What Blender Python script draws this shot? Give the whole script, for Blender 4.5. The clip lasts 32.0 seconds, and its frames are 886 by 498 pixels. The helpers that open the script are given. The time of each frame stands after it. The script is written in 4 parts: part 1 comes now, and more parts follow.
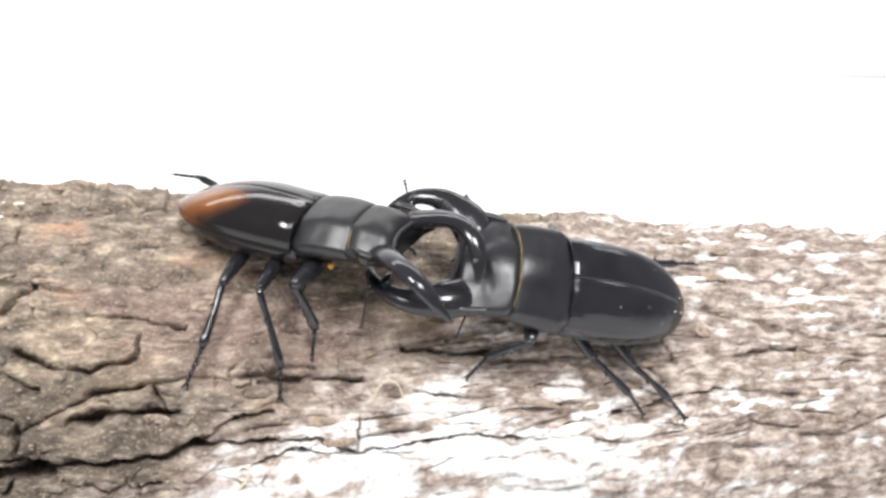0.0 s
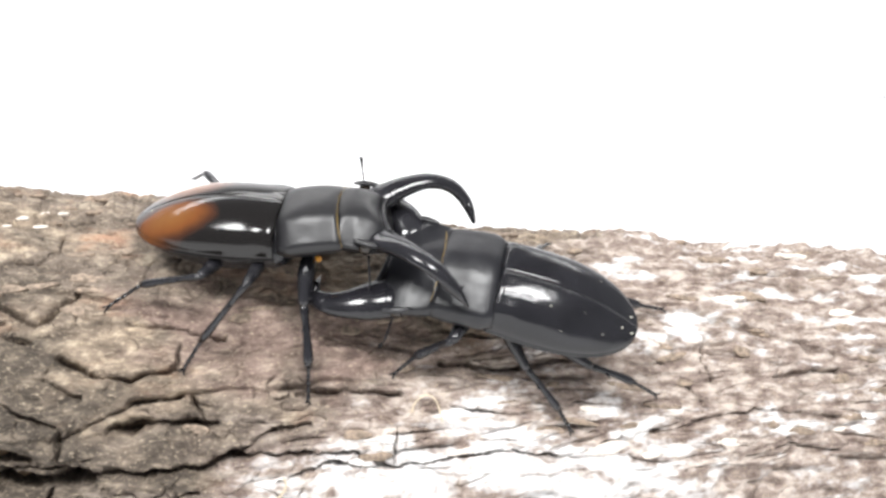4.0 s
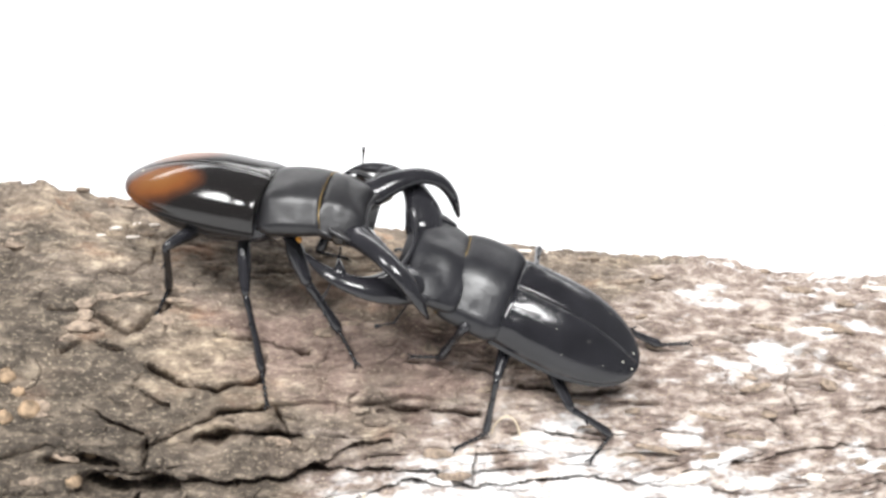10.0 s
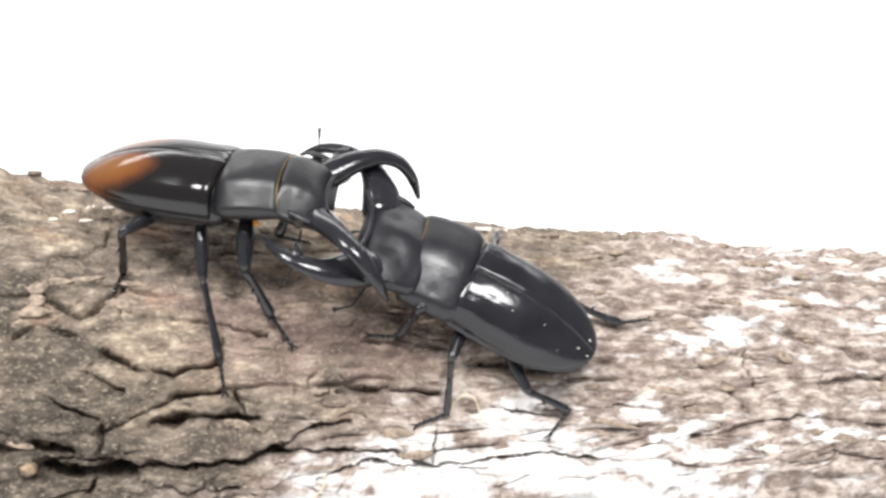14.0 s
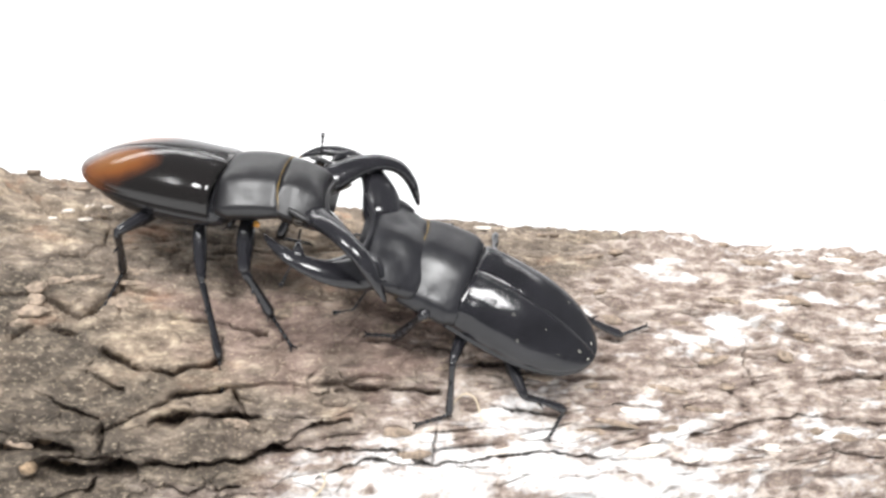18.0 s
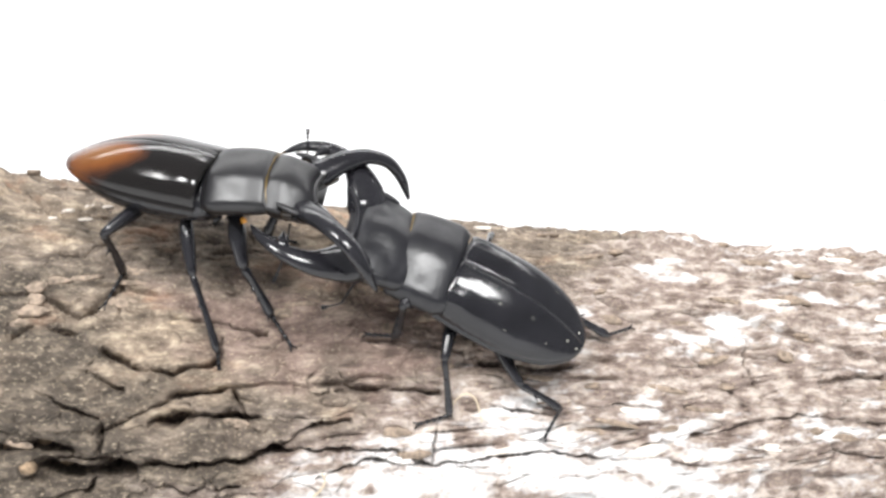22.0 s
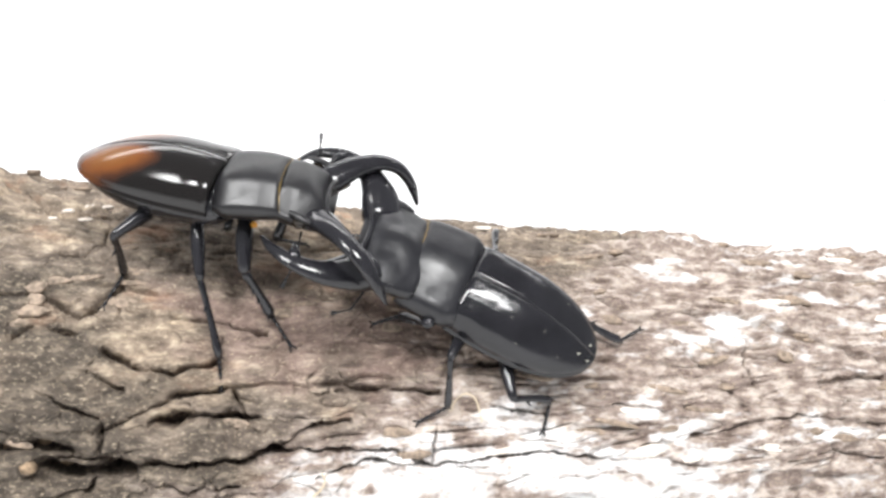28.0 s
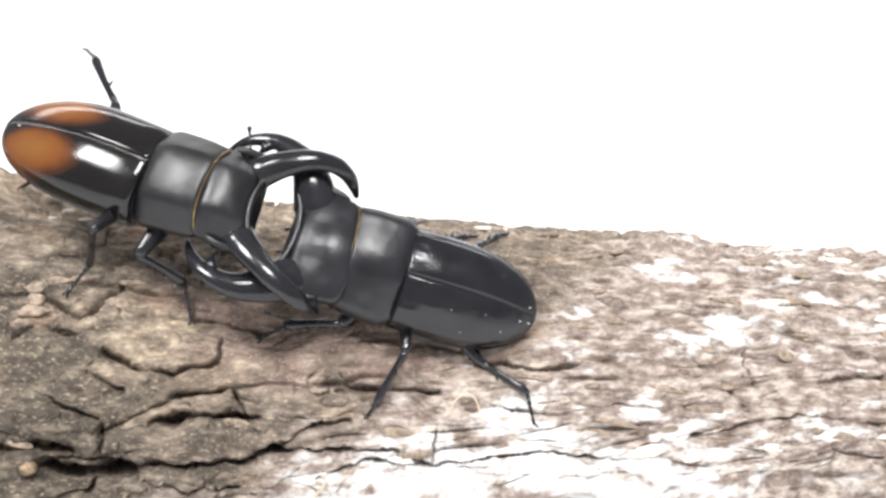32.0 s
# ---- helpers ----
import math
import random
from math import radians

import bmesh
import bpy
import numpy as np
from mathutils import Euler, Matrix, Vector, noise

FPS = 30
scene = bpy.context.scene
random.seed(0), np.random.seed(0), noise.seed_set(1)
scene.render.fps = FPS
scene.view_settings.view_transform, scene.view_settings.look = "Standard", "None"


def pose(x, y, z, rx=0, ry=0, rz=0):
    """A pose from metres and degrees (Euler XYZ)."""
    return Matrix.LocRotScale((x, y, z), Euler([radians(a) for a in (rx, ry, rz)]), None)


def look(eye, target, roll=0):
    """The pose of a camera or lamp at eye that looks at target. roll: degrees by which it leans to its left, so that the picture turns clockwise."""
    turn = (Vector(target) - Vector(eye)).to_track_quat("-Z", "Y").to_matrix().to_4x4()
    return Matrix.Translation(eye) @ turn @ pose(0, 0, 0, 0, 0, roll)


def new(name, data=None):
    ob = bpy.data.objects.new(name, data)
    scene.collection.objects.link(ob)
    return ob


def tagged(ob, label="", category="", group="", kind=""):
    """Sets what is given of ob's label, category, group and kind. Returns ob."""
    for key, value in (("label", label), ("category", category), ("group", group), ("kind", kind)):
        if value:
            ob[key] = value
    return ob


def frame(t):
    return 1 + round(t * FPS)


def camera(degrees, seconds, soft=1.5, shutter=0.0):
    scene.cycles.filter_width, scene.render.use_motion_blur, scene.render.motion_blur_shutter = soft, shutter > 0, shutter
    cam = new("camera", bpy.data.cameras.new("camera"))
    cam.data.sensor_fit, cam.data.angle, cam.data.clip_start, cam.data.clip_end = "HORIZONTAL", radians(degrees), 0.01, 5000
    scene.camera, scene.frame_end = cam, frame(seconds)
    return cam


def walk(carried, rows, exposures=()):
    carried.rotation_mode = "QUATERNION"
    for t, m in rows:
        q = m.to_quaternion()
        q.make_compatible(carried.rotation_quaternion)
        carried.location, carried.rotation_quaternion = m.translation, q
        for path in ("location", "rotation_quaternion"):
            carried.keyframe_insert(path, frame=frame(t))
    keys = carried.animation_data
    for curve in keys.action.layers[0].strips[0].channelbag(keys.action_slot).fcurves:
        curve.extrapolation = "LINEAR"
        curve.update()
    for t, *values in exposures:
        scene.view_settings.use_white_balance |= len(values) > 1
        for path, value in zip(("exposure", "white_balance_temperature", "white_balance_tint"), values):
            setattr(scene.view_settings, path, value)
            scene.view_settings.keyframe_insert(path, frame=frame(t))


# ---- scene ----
MM = 0.001

# ---- camera ----
cam = camera(50, 32.0, soft=2.9)
CAMERA_ROWS = [
    (0, pose(-0.03486, -0.27526, 0.12771, 74.140, -2.166, -10.910)),
    (2.5, pose(-0.03486, -0.27526, 0.12771, 74.140, -2.166, -10.910)),
    (2.7, pose(-0.03541, -0.27516, 0.12757, 74.294, -2.228, -10.630)),
    (3, pose(-0.03758, -0.27474, 0.12704, 74.909, -2.484, -9.509)),
    (3.5, pose(-0.03792, -0.27493, 0.12705, 75.104, -2.482, -9.090)),
    (5.5, pose(-0.03786, -0.27484, 0.12687, 75.129, -2.466, -9.304)),
    (6, pose(-0.03920, -0.27490, 0.12642, 75.590, -2.592, -8.633)),
    (6.5, pose(-0.03963, -0.27502, 0.12616, 75.887, -2.589, -7.968)),
    (7, pose(-0.03998, -0.27486, 0.12627, 75.892, -2.652, -7.974)),
    (7.5, pose(-0.04221, -0.27477, 0.12624, 76.076, -2.902, -6.748)),
    (8, pose(-0.04309, -0.27470, 0.12662, 76.057, -3.095, -5.857)),
    (8.5, pose(-0.04533, -0.27454, 0.12662, 76.335, -3.285, -5.346)),
    (9, pose(-0.04494, -0.27459, 0.12682, 76.116, -3.315, -5.078)),
    (9.5, pose(-0.04500, -0.27449, 0.12656, 76.167, -3.303, -5.352)),
    (12, pose(-0.04477, -0.27458, 0.12667, 76.221, -3.273, -5.375)),
    (12.5, pose(-0.04433, -0.27471, 0.12633, 76.286, -3.210, -5.501)),
    (13, pose(-0.04318, -0.27357, 0.12619, 75.325, -3.117, -6.467)),
    (13.5, pose(-0.04171, -0.27397, 0.12568, 75.336, -2.938, -7.022)),
    (14, pose(-0.04085, -0.27393, 0.12660, 75.000, -2.872, -7.149)),
    (14.5, pose(-0.04113, -0.27366, 0.12636, 74.980, -2.898, -7.223)),
    (32, pose(-0.04113, -0.27366, 0.12636, 74.980, -2.898, -7.223)),
]
walk(cam, CAMERA_ROWS)

# ---- light ----
world = bpy.data.worlds.new("room_light")
scene.world = world
world.use_nodes = True
world.node_tree.nodes["Background"].inputs[0].default_value = (0.93, 0.95, 1.0, 1)
world.node_tree.nodes["Background"].inputs[1].default_value = 0.43
scene.view_settings.exposure = 0.0


def area_lamp(name, eye, target, sx, sy, watts, colour):
    data = bpy.data.lights.new(name, "AREA")
    data.shape, data.size, data.size_y, data.energy, data.color = "RECTANGLE", sx, sy, watts, colour
    ob = new(name, data)
    ob.matrix_world = look(eye, target)
    return ob


area_lamp("desk_lamp", (-0.52, -0.55, 0.98), (-0.04, -0.04, 0.07), 0.28, 0.33, 14.3, (0.99, 0.99, 0.985))
area_lamp("table_lamp", (0.14, -0.68, 1.00), (0.0, -0.04, 0.07), 0.38, 0.28, 15.3, (0.99, 0.99, 0.985))
# added fill, not a fixture of the room: keeps the back wall white
area_lamp("wall_fill", (0.0, 0.95, 1.3), (0.0, 1.75, 0.1), 2.6, 0.4, 40, (1.0, 0.99, 0.98))


# ---- materials ----
def material(name):
    m = bpy.data.materials.new(name)
    m.use_nodes = True
    nt = m.node_tree
    return m, nt.nodes, nt.links, nt.nodes["Principled BSDF"]


def node(nodes, kind, **values):
    n = nodes.new(kind)
    for key, value in values.items():
        n.inputs[key.replace("_", " ")].default_value = value
    return n


def ramp(nodes, stops):
    r = nodes.new("ShaderNodeValToRGB")
    while len(r.color_ramp.elements) < len(stops):
        r.color_ramp.elements.new(0.5)
    for e, (p, c) in zip(r.color_ramp.elements, stops):
        e.position, e.color = p, (*c, 1)
    return r


def mixer(nodes, links, kind, fac, a, b):
    m = nodes.new("ShaderNodeMix")
    m.data_type, m.blend_type = "RGBA", kind
    for slot, value in ((0, fac), (6, a), (7, b)):
        if isinstance(value, bpy.types.NodeSocket):
            links.new(value, m.inputs[slot])
        else:
            m.inputs[slot].default_value = value if slot == 0 else (*value, 1)
    return m.outputs[2]


def bump(nodes, links, bsdf, height, strength, distance):
    b = node(nodes, "ShaderNodeBump", Strength=strength, Distance=distance)
    links.new(height, b.inputs["Height"])
    links.new(b.outputs[0], bsdf.inputs["Normal"])


def bark_material():
    m, n, l, p = material("bark")
    tex = n.new("ShaderNodeTexCoord")
    stretch = n.new("ShaderNodeMapping")
    stretch.inputs["Scale"].default_value = (0.5, 1, 1)
    l.new(tex.outputs["Object"], stretch.inputs[0])
    coarse = node(n, "ShaderNodeTexNoise", Scale=70, Detail=6, Roughness=0.65)
    fine = node(n, "ShaderNodeTexNoise", Scale=360, Detail=6, Roughness=0.62)
    mottle = node(n, "ShaderNodeTexNoise", Scale=170, Detail=5, Roughness=0.6)
    grit = node(n, "ShaderNodeTexNoise", Scale=1500, Detail=4, Roughness=0.7)
    for t in (coarse, fine, grit, mottle):
        l.new(stretch.outputs[0], t.inputs["Vector"])
    brown = ramp(n, [(0.34, (0.115, 0.090, 0.071)), (0.45, (0.185, 0.148, 0.117)), (0.56, (0.265, 0.214, 0.170)), (0.68, (0.47, 0.40, 0.31))])
    l.new(fine.outputs[0], brown.inputs[0])
    red = ramp(n, [(0.55, (0, 0, 0)), (0.70, (0.8, 0.8, 0.8))])
    l.new(coarse.outputs[0], red.inputs[0])
    c0 = mixer(n, l, "MIX", red.outputs[0], brown.outputs[0], (0.30, 0.175, 0.12))
    blotch = ramp(n, [(0.36, (0.62, 0.60, 0.59)), (0.52, (1, 1, 1)), (0.66, (1.18, 1.15, 1.10))])
    l.new(mottle.outputs[0], blotch.inputs[0])
    c0 = mixer(n, l, "MULTIPLY", 0.85, c0, blotch.outputs[0])
    broad = node(n, "ShaderNodeTexNoise", Scale=34, Detail=4, Roughness=0.55)
    l.new(stretch.outputs[0], broad.inputs["Vector"])
    tone = ramp(n, [(0.34, (0.56, 0.54, 0.54)), (0.48, (0.92, 0.92, 0.93)), (0.64, (1.30, 1.27, 1.20))])
    l.new(broad.outputs[0], tone.inputs[0])
    c0 = mixer(n, l, "MULTIPLY", 0.9, c0, tone.outputs[0])
    dark_mask = n.new("ShaderNodeAttribute")
    dark_mask.attribute_name = "darker_bark"
    dark_brown = ramp(n, [(0.34, (0.042, 0.033, 0.026)), (0.52, (0.096, 0.077, 0.060)), (0.68, (0.235, 0.19, 0.145))])
    l.new(fine.outputs[0], dark_brown.inputs[0])
    c1 = mixer(n, l, "MIX", dark_mask.outputs["Fac"], c0, dark_brown.outputs[0])
    # reddish bark, with some of the beetles' soft shadow put into its colour
    blush = n.new("ShaderNodeAttribute")
    blush.attribute_name = "rosy_shadow"
    inner = ramp(n, [(0.34, (0.125, 0.086, 0.072)), (0.52, (0.225, 0.160, 0.133)), (0.68, (0.36, 0.275, 0.23))])
    l.new(fine.outputs[0], inner.inputs[0])
    c1 = mixer(n, l, "MIX", blush.outputs["Fac"], c1, inner.outputs[0])
    pale = n.new("ShaderNodeAttribute")
    pale.attribute_name = "worn"
    low = node(n, "ShaderNodeMapRange", From_Min=0.05, From_Max=0.5)
    high = node(n, "ShaderNodeMapRange", From_Min=0.5, From_Max=1.0)
    l.new(pale.outputs["Fac"], low.inputs[0])
    l.new(pale.outputs["Fac"], high.inputs[0])
    tan = ramp(n, [(0.34, (0.150, 0.108, 0.090)), (0.48, (0.295, 0.232, 0.200)), (0.64, (0.60, 0.52, 0.46))])
    l.new(fine.outputs[0], tan.inputs[0])
    wood = ramp(n, [(0.30, (0.50, 0.43, 0.39)), (0.44, (0.78, 0.745, 0.73)), (0.58, (0.90, 0.89, 0.88))])
    l.new(fine.outputs[0], wood.inputs[0])
    ca = mixer(n, l, "MIX", low.outputs[0], c1, tan.outputs[0])
    c2 = mixer(n, l, "MIX", high.outputs[0], ca, wood.outputs[0])
    # shade inside the splits is put into the colour, with the dark inner bark
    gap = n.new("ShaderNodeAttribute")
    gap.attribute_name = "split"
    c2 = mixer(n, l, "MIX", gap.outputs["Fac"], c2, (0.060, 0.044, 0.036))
    dust = ramp(n, [(0.55, (0, 0, 0)), (0.72, (0.7, 0.7, 0.7))])
    l.new(grit.outputs[0], dust.inputs[0])
    c3 = mixer(n, l, "MIX", dust.outputs[0], c2, (0.64, 0.53, 0.39))
    l.new(c3, p.inputs["Base Color"])
    p.inputs["Roughness"].default_value = 0.75
    p.inputs["Specular IOR Level"].default_value = 0.35
    add = n.new("ShaderNodeMath")
    add.operation = "ADD"
    l.new(fine.outputs[0], add.inputs[0])
    l.new(grit.outputs[0], add.inputs[1])
    bump(n, l, p, add.outputs[0], 0.9, 0.0008)
    return m


def end_grain_material():
    m, n, l, p = material("sawn_wood")
    tex = n.new("ShaderNodeTexCoord")
    w = node(n, "ShaderNodeTexWave", Scale=180, Distortion=2.5, Detail=3)
    w.wave_type, w.rings_direction = "RINGS", "X"
    l.new(tex.outputs["Object"], w.inputs["Vector"])
    r = ramp(n, [(0, (0.42, 0.29, 0.17)), (1, (0.62, 0.47, 0.30))])
    l.new(w.outputs[0], r.inputs[0])
    l.new(r.outputs[0], p.inputs["Base Color"])
    p.inputs["Roughness"].default_value = 0.8
    bump(n, l, p, w.outputs[0], 0.3, 0.0005)
    return m


def shell_material(name, base, rough, grain, depth, waves=9.0):
    m, n, l, p = material(name)
    tex = n.new("ShaderNodeTexCoord")
    small = node(n, "ShaderNodeTexNoise", Scale=grain, Detail=4, Roughness=0.6)
    large = node(n, "ShaderNodeTexNoise", Scale=130, Detail=3)
    l.new(tex.outputs["Object"], small.inputs["Vector"])
    l.new(tex.outputs["Object"], large.inputs["Vector"])
    col = ramp(n, [(0.3, base), (0.7, tuple(c * 1.7 + 0.002 for c in base))])
    l.new(large.outputs[0], col.inputs[0])
    l.new(col.outputs[0], p.inputs["Base Color"])
    rr = node(n, "ShaderNodeMapRange", To_Min=rough * 0.75, To_Max=rough * 1.35)
    l.new(large.outputs[0], rr.inputs[0])
    l.new(rr.outputs[0], p.inputs["Roughness"])
    p.inputs["Specular IOR Level"].default_value = 0.47
    both = n.new("ShaderNodeMath")
    both.operation, both.inputs[1].default_value = "MULTIPLY_ADD", waves
    l.new(large.outputs[0], both.inputs[0])
    l.new(small.outputs[0], both.inputs[2])
    bump(n, l, p, both.outputs[0], 0.35, depth)
    return m


def spotted_elytron_material():
    """Black wing case with an amber patch on its rear half."""
    m, n, l, p = material("amber_spotted_shell")
    tex = n.new("ShaderNodeTexCoord")
    sep = n.new("ShaderNodeSeparateXYZ")
    l.new(tex.outputs["Object"], sep.inputs[0])
    size = n.new("ShaderNodeMath")
    size.operation = "ABSOLUTE"
    l.new(sep.outputs[1], size.inputs[0])

    def scaled(sock, centre, radius):
        a = n.new("ShaderNodeMath")
        a.operation, a.inputs[1].default_value = "SUBTRACT", centre
        l.new(sock, a.inputs[0])
        b = n.new("ShaderNodeMath")
        b.operation, b.inputs[1].default_value = "DIVIDE", radius
        l.new(a.outputs[0], b.inputs[0])
        c = n.new("ShaderNodeMath")
        c.operation, c.inputs[1].default_value = "POWER", 2.0
        l.new(b.outputs[0], c.inputs[0])
        return c.outputs[0]

    s = n.new("ShaderNodeMath")
    s.operation = "ADD"
    l.new(scaled(sep.outputs[0], -0.0280, 0.0120), s.inputs[0])
    l.new(scaled(size.outputs[0], 0.0066, 0.0058), s.inputs[1])
    wob = node(n, "ShaderNodeTexNoise", Scale=160, Detail=3)
    l.new(tex.outputs["Object"], wob.inputs["Vector"])
    s2 = n.new("ShaderNodeMath")
    s2.operation = "MULTIPLY_ADD"
    s2.inputs[1].default_value = 0.5
    l.new(wob.outputs[0], s2.inputs[0])
    l.new(s.outputs[0], s2.inputs[2])
    col = ramp(n, [(0.16, (0.165, 0.066, 0.016)), (0.42, (0.135, 0.044, 0.010)), (0.68, (0.045, 0.016, 0.007)), (0.95, (0.006, 0.005, 0.0045))])
    half = n.new("ShaderNodeMath")
    half.operation, half.inputs[1].default_value = "MULTIPLY", 0.62
    l.new(s2.outputs[0], half.inputs[0])
    l.new(half.outputs[0], col.inputs[0])
    l.new(col.outputs[0], p.inputs["Base Color"])
    p.inputs["Roughness"].default_value = 0.13
    p.inputs["Specular IOR Level"].default_value = 0.47
    fine = node(n, "ShaderNodeTexNoise", Scale=2600, Detail=2)
    l.new(tex.outputs["Object"], fine.inputs["Vector"])
    bump(n, l, p, fine.outputs[0], 0.2, 0.00006)
    return m


def plain(name, base, rough, var=0.06, scale=60, depth=0.0002):
    m, n, l, p = material(name)
    tex = n.new("ShaderNodeTexCoord")
    t = node(n, "ShaderNodeTexNoise", Scale=scale, Detail=5)
    l.new(tex.outputs["Object"], t.inputs["Vector"])
    r = ramp(n, [(0.3, tuple(max(0, c * (1 - var)) for c in base)), (0.7, tuple(min(1, c * (1 + var)) for c in base))])
    l.new(t.outputs[0], r.inputs[0])
    l.new(r.outputs[0], p.inputs["Base Color"])
    p.inputs["Roughness"].default_value = rough
    bump(n, l, p, t.outputs[0], 0.2, depth)
    return m


BARK = bark_material()
SAWN = end_grain_material()
SHELL_L = shell_material("black_shell", (0.0062, 0.0059, 0.0068), 0.32, 2200, 0.00010)
SHELL_R = shell_material("satin_black_shell", (0.0060, 0.0059, 0.0075), 0.31, 1900, 0.00010)
WING_R = shell_material("glossy_black_wing_case", (0.0060, 0.0059, 0.0075), 0.15, 1500, 0.00006, 15.0)
GLOSS = shell_material("polished_black_shell", (0.0080, 0.0078, 0.0095), 0.14, 900, 0.00005)
AMBER = spotted_elytron_material()
EYE = shell_material("dark_eye", (0.015, 0.010, 0.006), 0.10, 3500, 0.00004)
HAIR = plain("golden_hair", (0.34, 0.22, 0.06), 0.6, 0.9, 420)
TENDON = plain("amber_joint_skin", (0.60, 0.26, 0.03), 0.45)
PAPER = plain("white_paper", (0.86, 0.86, 0.86), 0.8, 0.01, 40)
WALL = plain("white_wall_paint", (0.84, 0.84, 0.85), 0.9, 0.02, 6)
FLAKE = plain("bark_flake_brown", (0.24, 0.185, 0.14), 0.85, 0.55, 700, 0.0005)
FLAKE_PALE = plain("bark_flake_pale", (0.72, 0.65, 0.58), 0.85, 0.3, 700, 0.0005)
KNOB = plain("tan_knob", (0.27, 0.19, 0.12), 0.8, 0.6, 500, 0.0005)
DUST = plain("pale_dust", (0.75, 0.72, 0.6), 0.7)
FIBRE = plain("dry_plant_fibre", (0.62, 0.52, 0.38), 0.7)


# ---- mesh helpers ----
def mesh_object(name, verts, faces, mat, parent=None, smooth=True):
    me = bpy.data.meshes.new(name)
    me.from_pydata([tuple(c * MM for c in v) for v in verts], [], faces)
    bm = bmesh.new()
    bm.from_mesh(me)
    bmesh.ops.recalc_face_normals(bm, faces=bm.faces)
    bm.to_mesh(me)
    bm.free()
    if smooth:
        me.polygons.foreach_set("use_smooth", [True] * len(me.polygons))
    me.materials.append(mat)
    ob = new(name, me)
    ob.parent = parent
    return ob


class Shape:
    """Vertices and faces in millimetres, gathered from rings."""

    def __init__(self):
        self.v, self.f = [], []

    def rings(self, rings, cap0=True, cap1=True, closed=True):
        n, base = len(rings[0]), len(self.v)
        for r in rings:
            self.v += [tuple(p) for p in r]
        for i in range(len(rings) - 1):
            for j in range(n if closed else n - 1):
                a, b = base + i * n + j, base + i * n + (j + 1) % n
                self.f.append((a, b, b + n, a + n))
        if cap0:
            self.f.append(tuple(base + j for j in range(n))[::-1])
        if cap1:
            self.f.append(tuple(base + (len(rings) - 1) * n + j for j in range(n)))
        return self

    def tube(self, points, radii, flat=1.0, n=10, up=(0, 0, 1)):
        """A tapered tube along the points; flat is its thickness across 'up'."""
        pts = [Vector(p) for p in points]
        rings = []
        for i, p in enumerate(pts):
            d = (pts[min(i + 1, len(pts) - 1)] - pts[max(i - 1, 0)]).normalized()
            u = Vector(up) - d * d.dot(Vector(up))
            if u.length < 1e-4:
                u = d.orthogonal()
            u.normalize()
            s = d.cross(u)
            rings.append([p + s * (radii[i] * math.cos(a)) + u * (radii[i] * flat * math.sin(a)) for a in (2 * math.pi * k / n for k in range(n))])
        return self.rings(rings)

    def ball(self, c, r, n=10, m=7):
        rings = []
        for i in range(m):
            a = -math.pi / 2 + math.pi * (i + 0.5) / m
            rings.append([(c[0] + r[0] * math.cos(a) * math.cos(b), c[1] + r[1] * math.cos(a) * math.sin(b), c[2] + r[2] * math.sin(a)) for b in (2 * math.pi * k / n for k in range(n))])
        return self.rings(rings)


def spline(points, n):
    """n points on a smooth curve through the given ones."""
    p = np.array(points, float)
    t = np.linspace(0, len(p) - 1, n)
    out = []
    for u in t:
        i = min(int(u), len(p) - 2)
        f = u - i
        a, b, c, d = p[max(i - 1, 0)], p[i], p[i + 1], p[min(i + 2, len(p) - 1)]
        out.append(0.5 * (2 * b + (c - a) * f + (2 * a - 5 * b + 4 * c - d) * f * f + (3 * b - a - 3 * c + d) * f ** 3))
    return np.array(out)


def loft(sections, n=36, power=2.3, cave=0.0, steps=26):
    """Closed body from sections (x, half width, top z, bottom z); cave hollows the front end."""
    s = spline(sections, steps)
    rings = []
    for i, (x, w, zt, zb) in enumerate(s):
        k = i / (steps - 1)
        ring = []
        for j in range(n):
            a = 2 * math.pi * j / n
            c, d = math.cos(a), math.sin(a)
            y = w * math.copysign(abs(c) ** (2 / power), c)
            z = (zt + zb) / 2 + (zt - zb) / 2 * math.copysign(abs(d) ** (2 / power), d)
            ring.append((x + cave * k ** 3 * (abs(y) / max(w, 0.1)) ** 2, y, z))
        rings.append(ring)
    return Shape().rings(rings)


# ---- noise on the log ----
_perm = np.random.RandomState(7).permutation(512)
_ang = np.random.RandomState(8).rand(512) * 2 * np.pi


def grain(x, y, seed=0):
    """Gradient noise, about -0.7 to 0.7."""
    xi, yi = np.floor(x).astype(int), np.floor(y).astype(int)
    xf, yf = x - xi, y - yi
    u, v = xf ** 3 * (xf * (xf * 6 - 15) + 10), yf ** 3 * (yf * (yf * 6 - 15) + 10)

    def corner(dx, dy):
        h = _ang[_perm[(_perm[(xi + dx + seed * 37) & 511] + yi + dy) & 511]]
        return np.cos(h) * (xf - dx) + np.sin(h) * (yf - dy)

    a = corner(0, 0) * (1 - u) + corner(1, 0) * u
    b = corner(0, 1) * (1 - u) + corner(1, 1) * u
    return a * (1 - v) + b * v


def step(a, b, x):
    t = np.clip((x - a) / (b - a), 0, 1)
    return t * t * (3 - 2 * t)


CRACKS = []


def crack(width, depth, *points):
    """An open split in the bark: millimetres along the log and round it."""
    CRACKS.append((width, depth, np.array(points, float)))


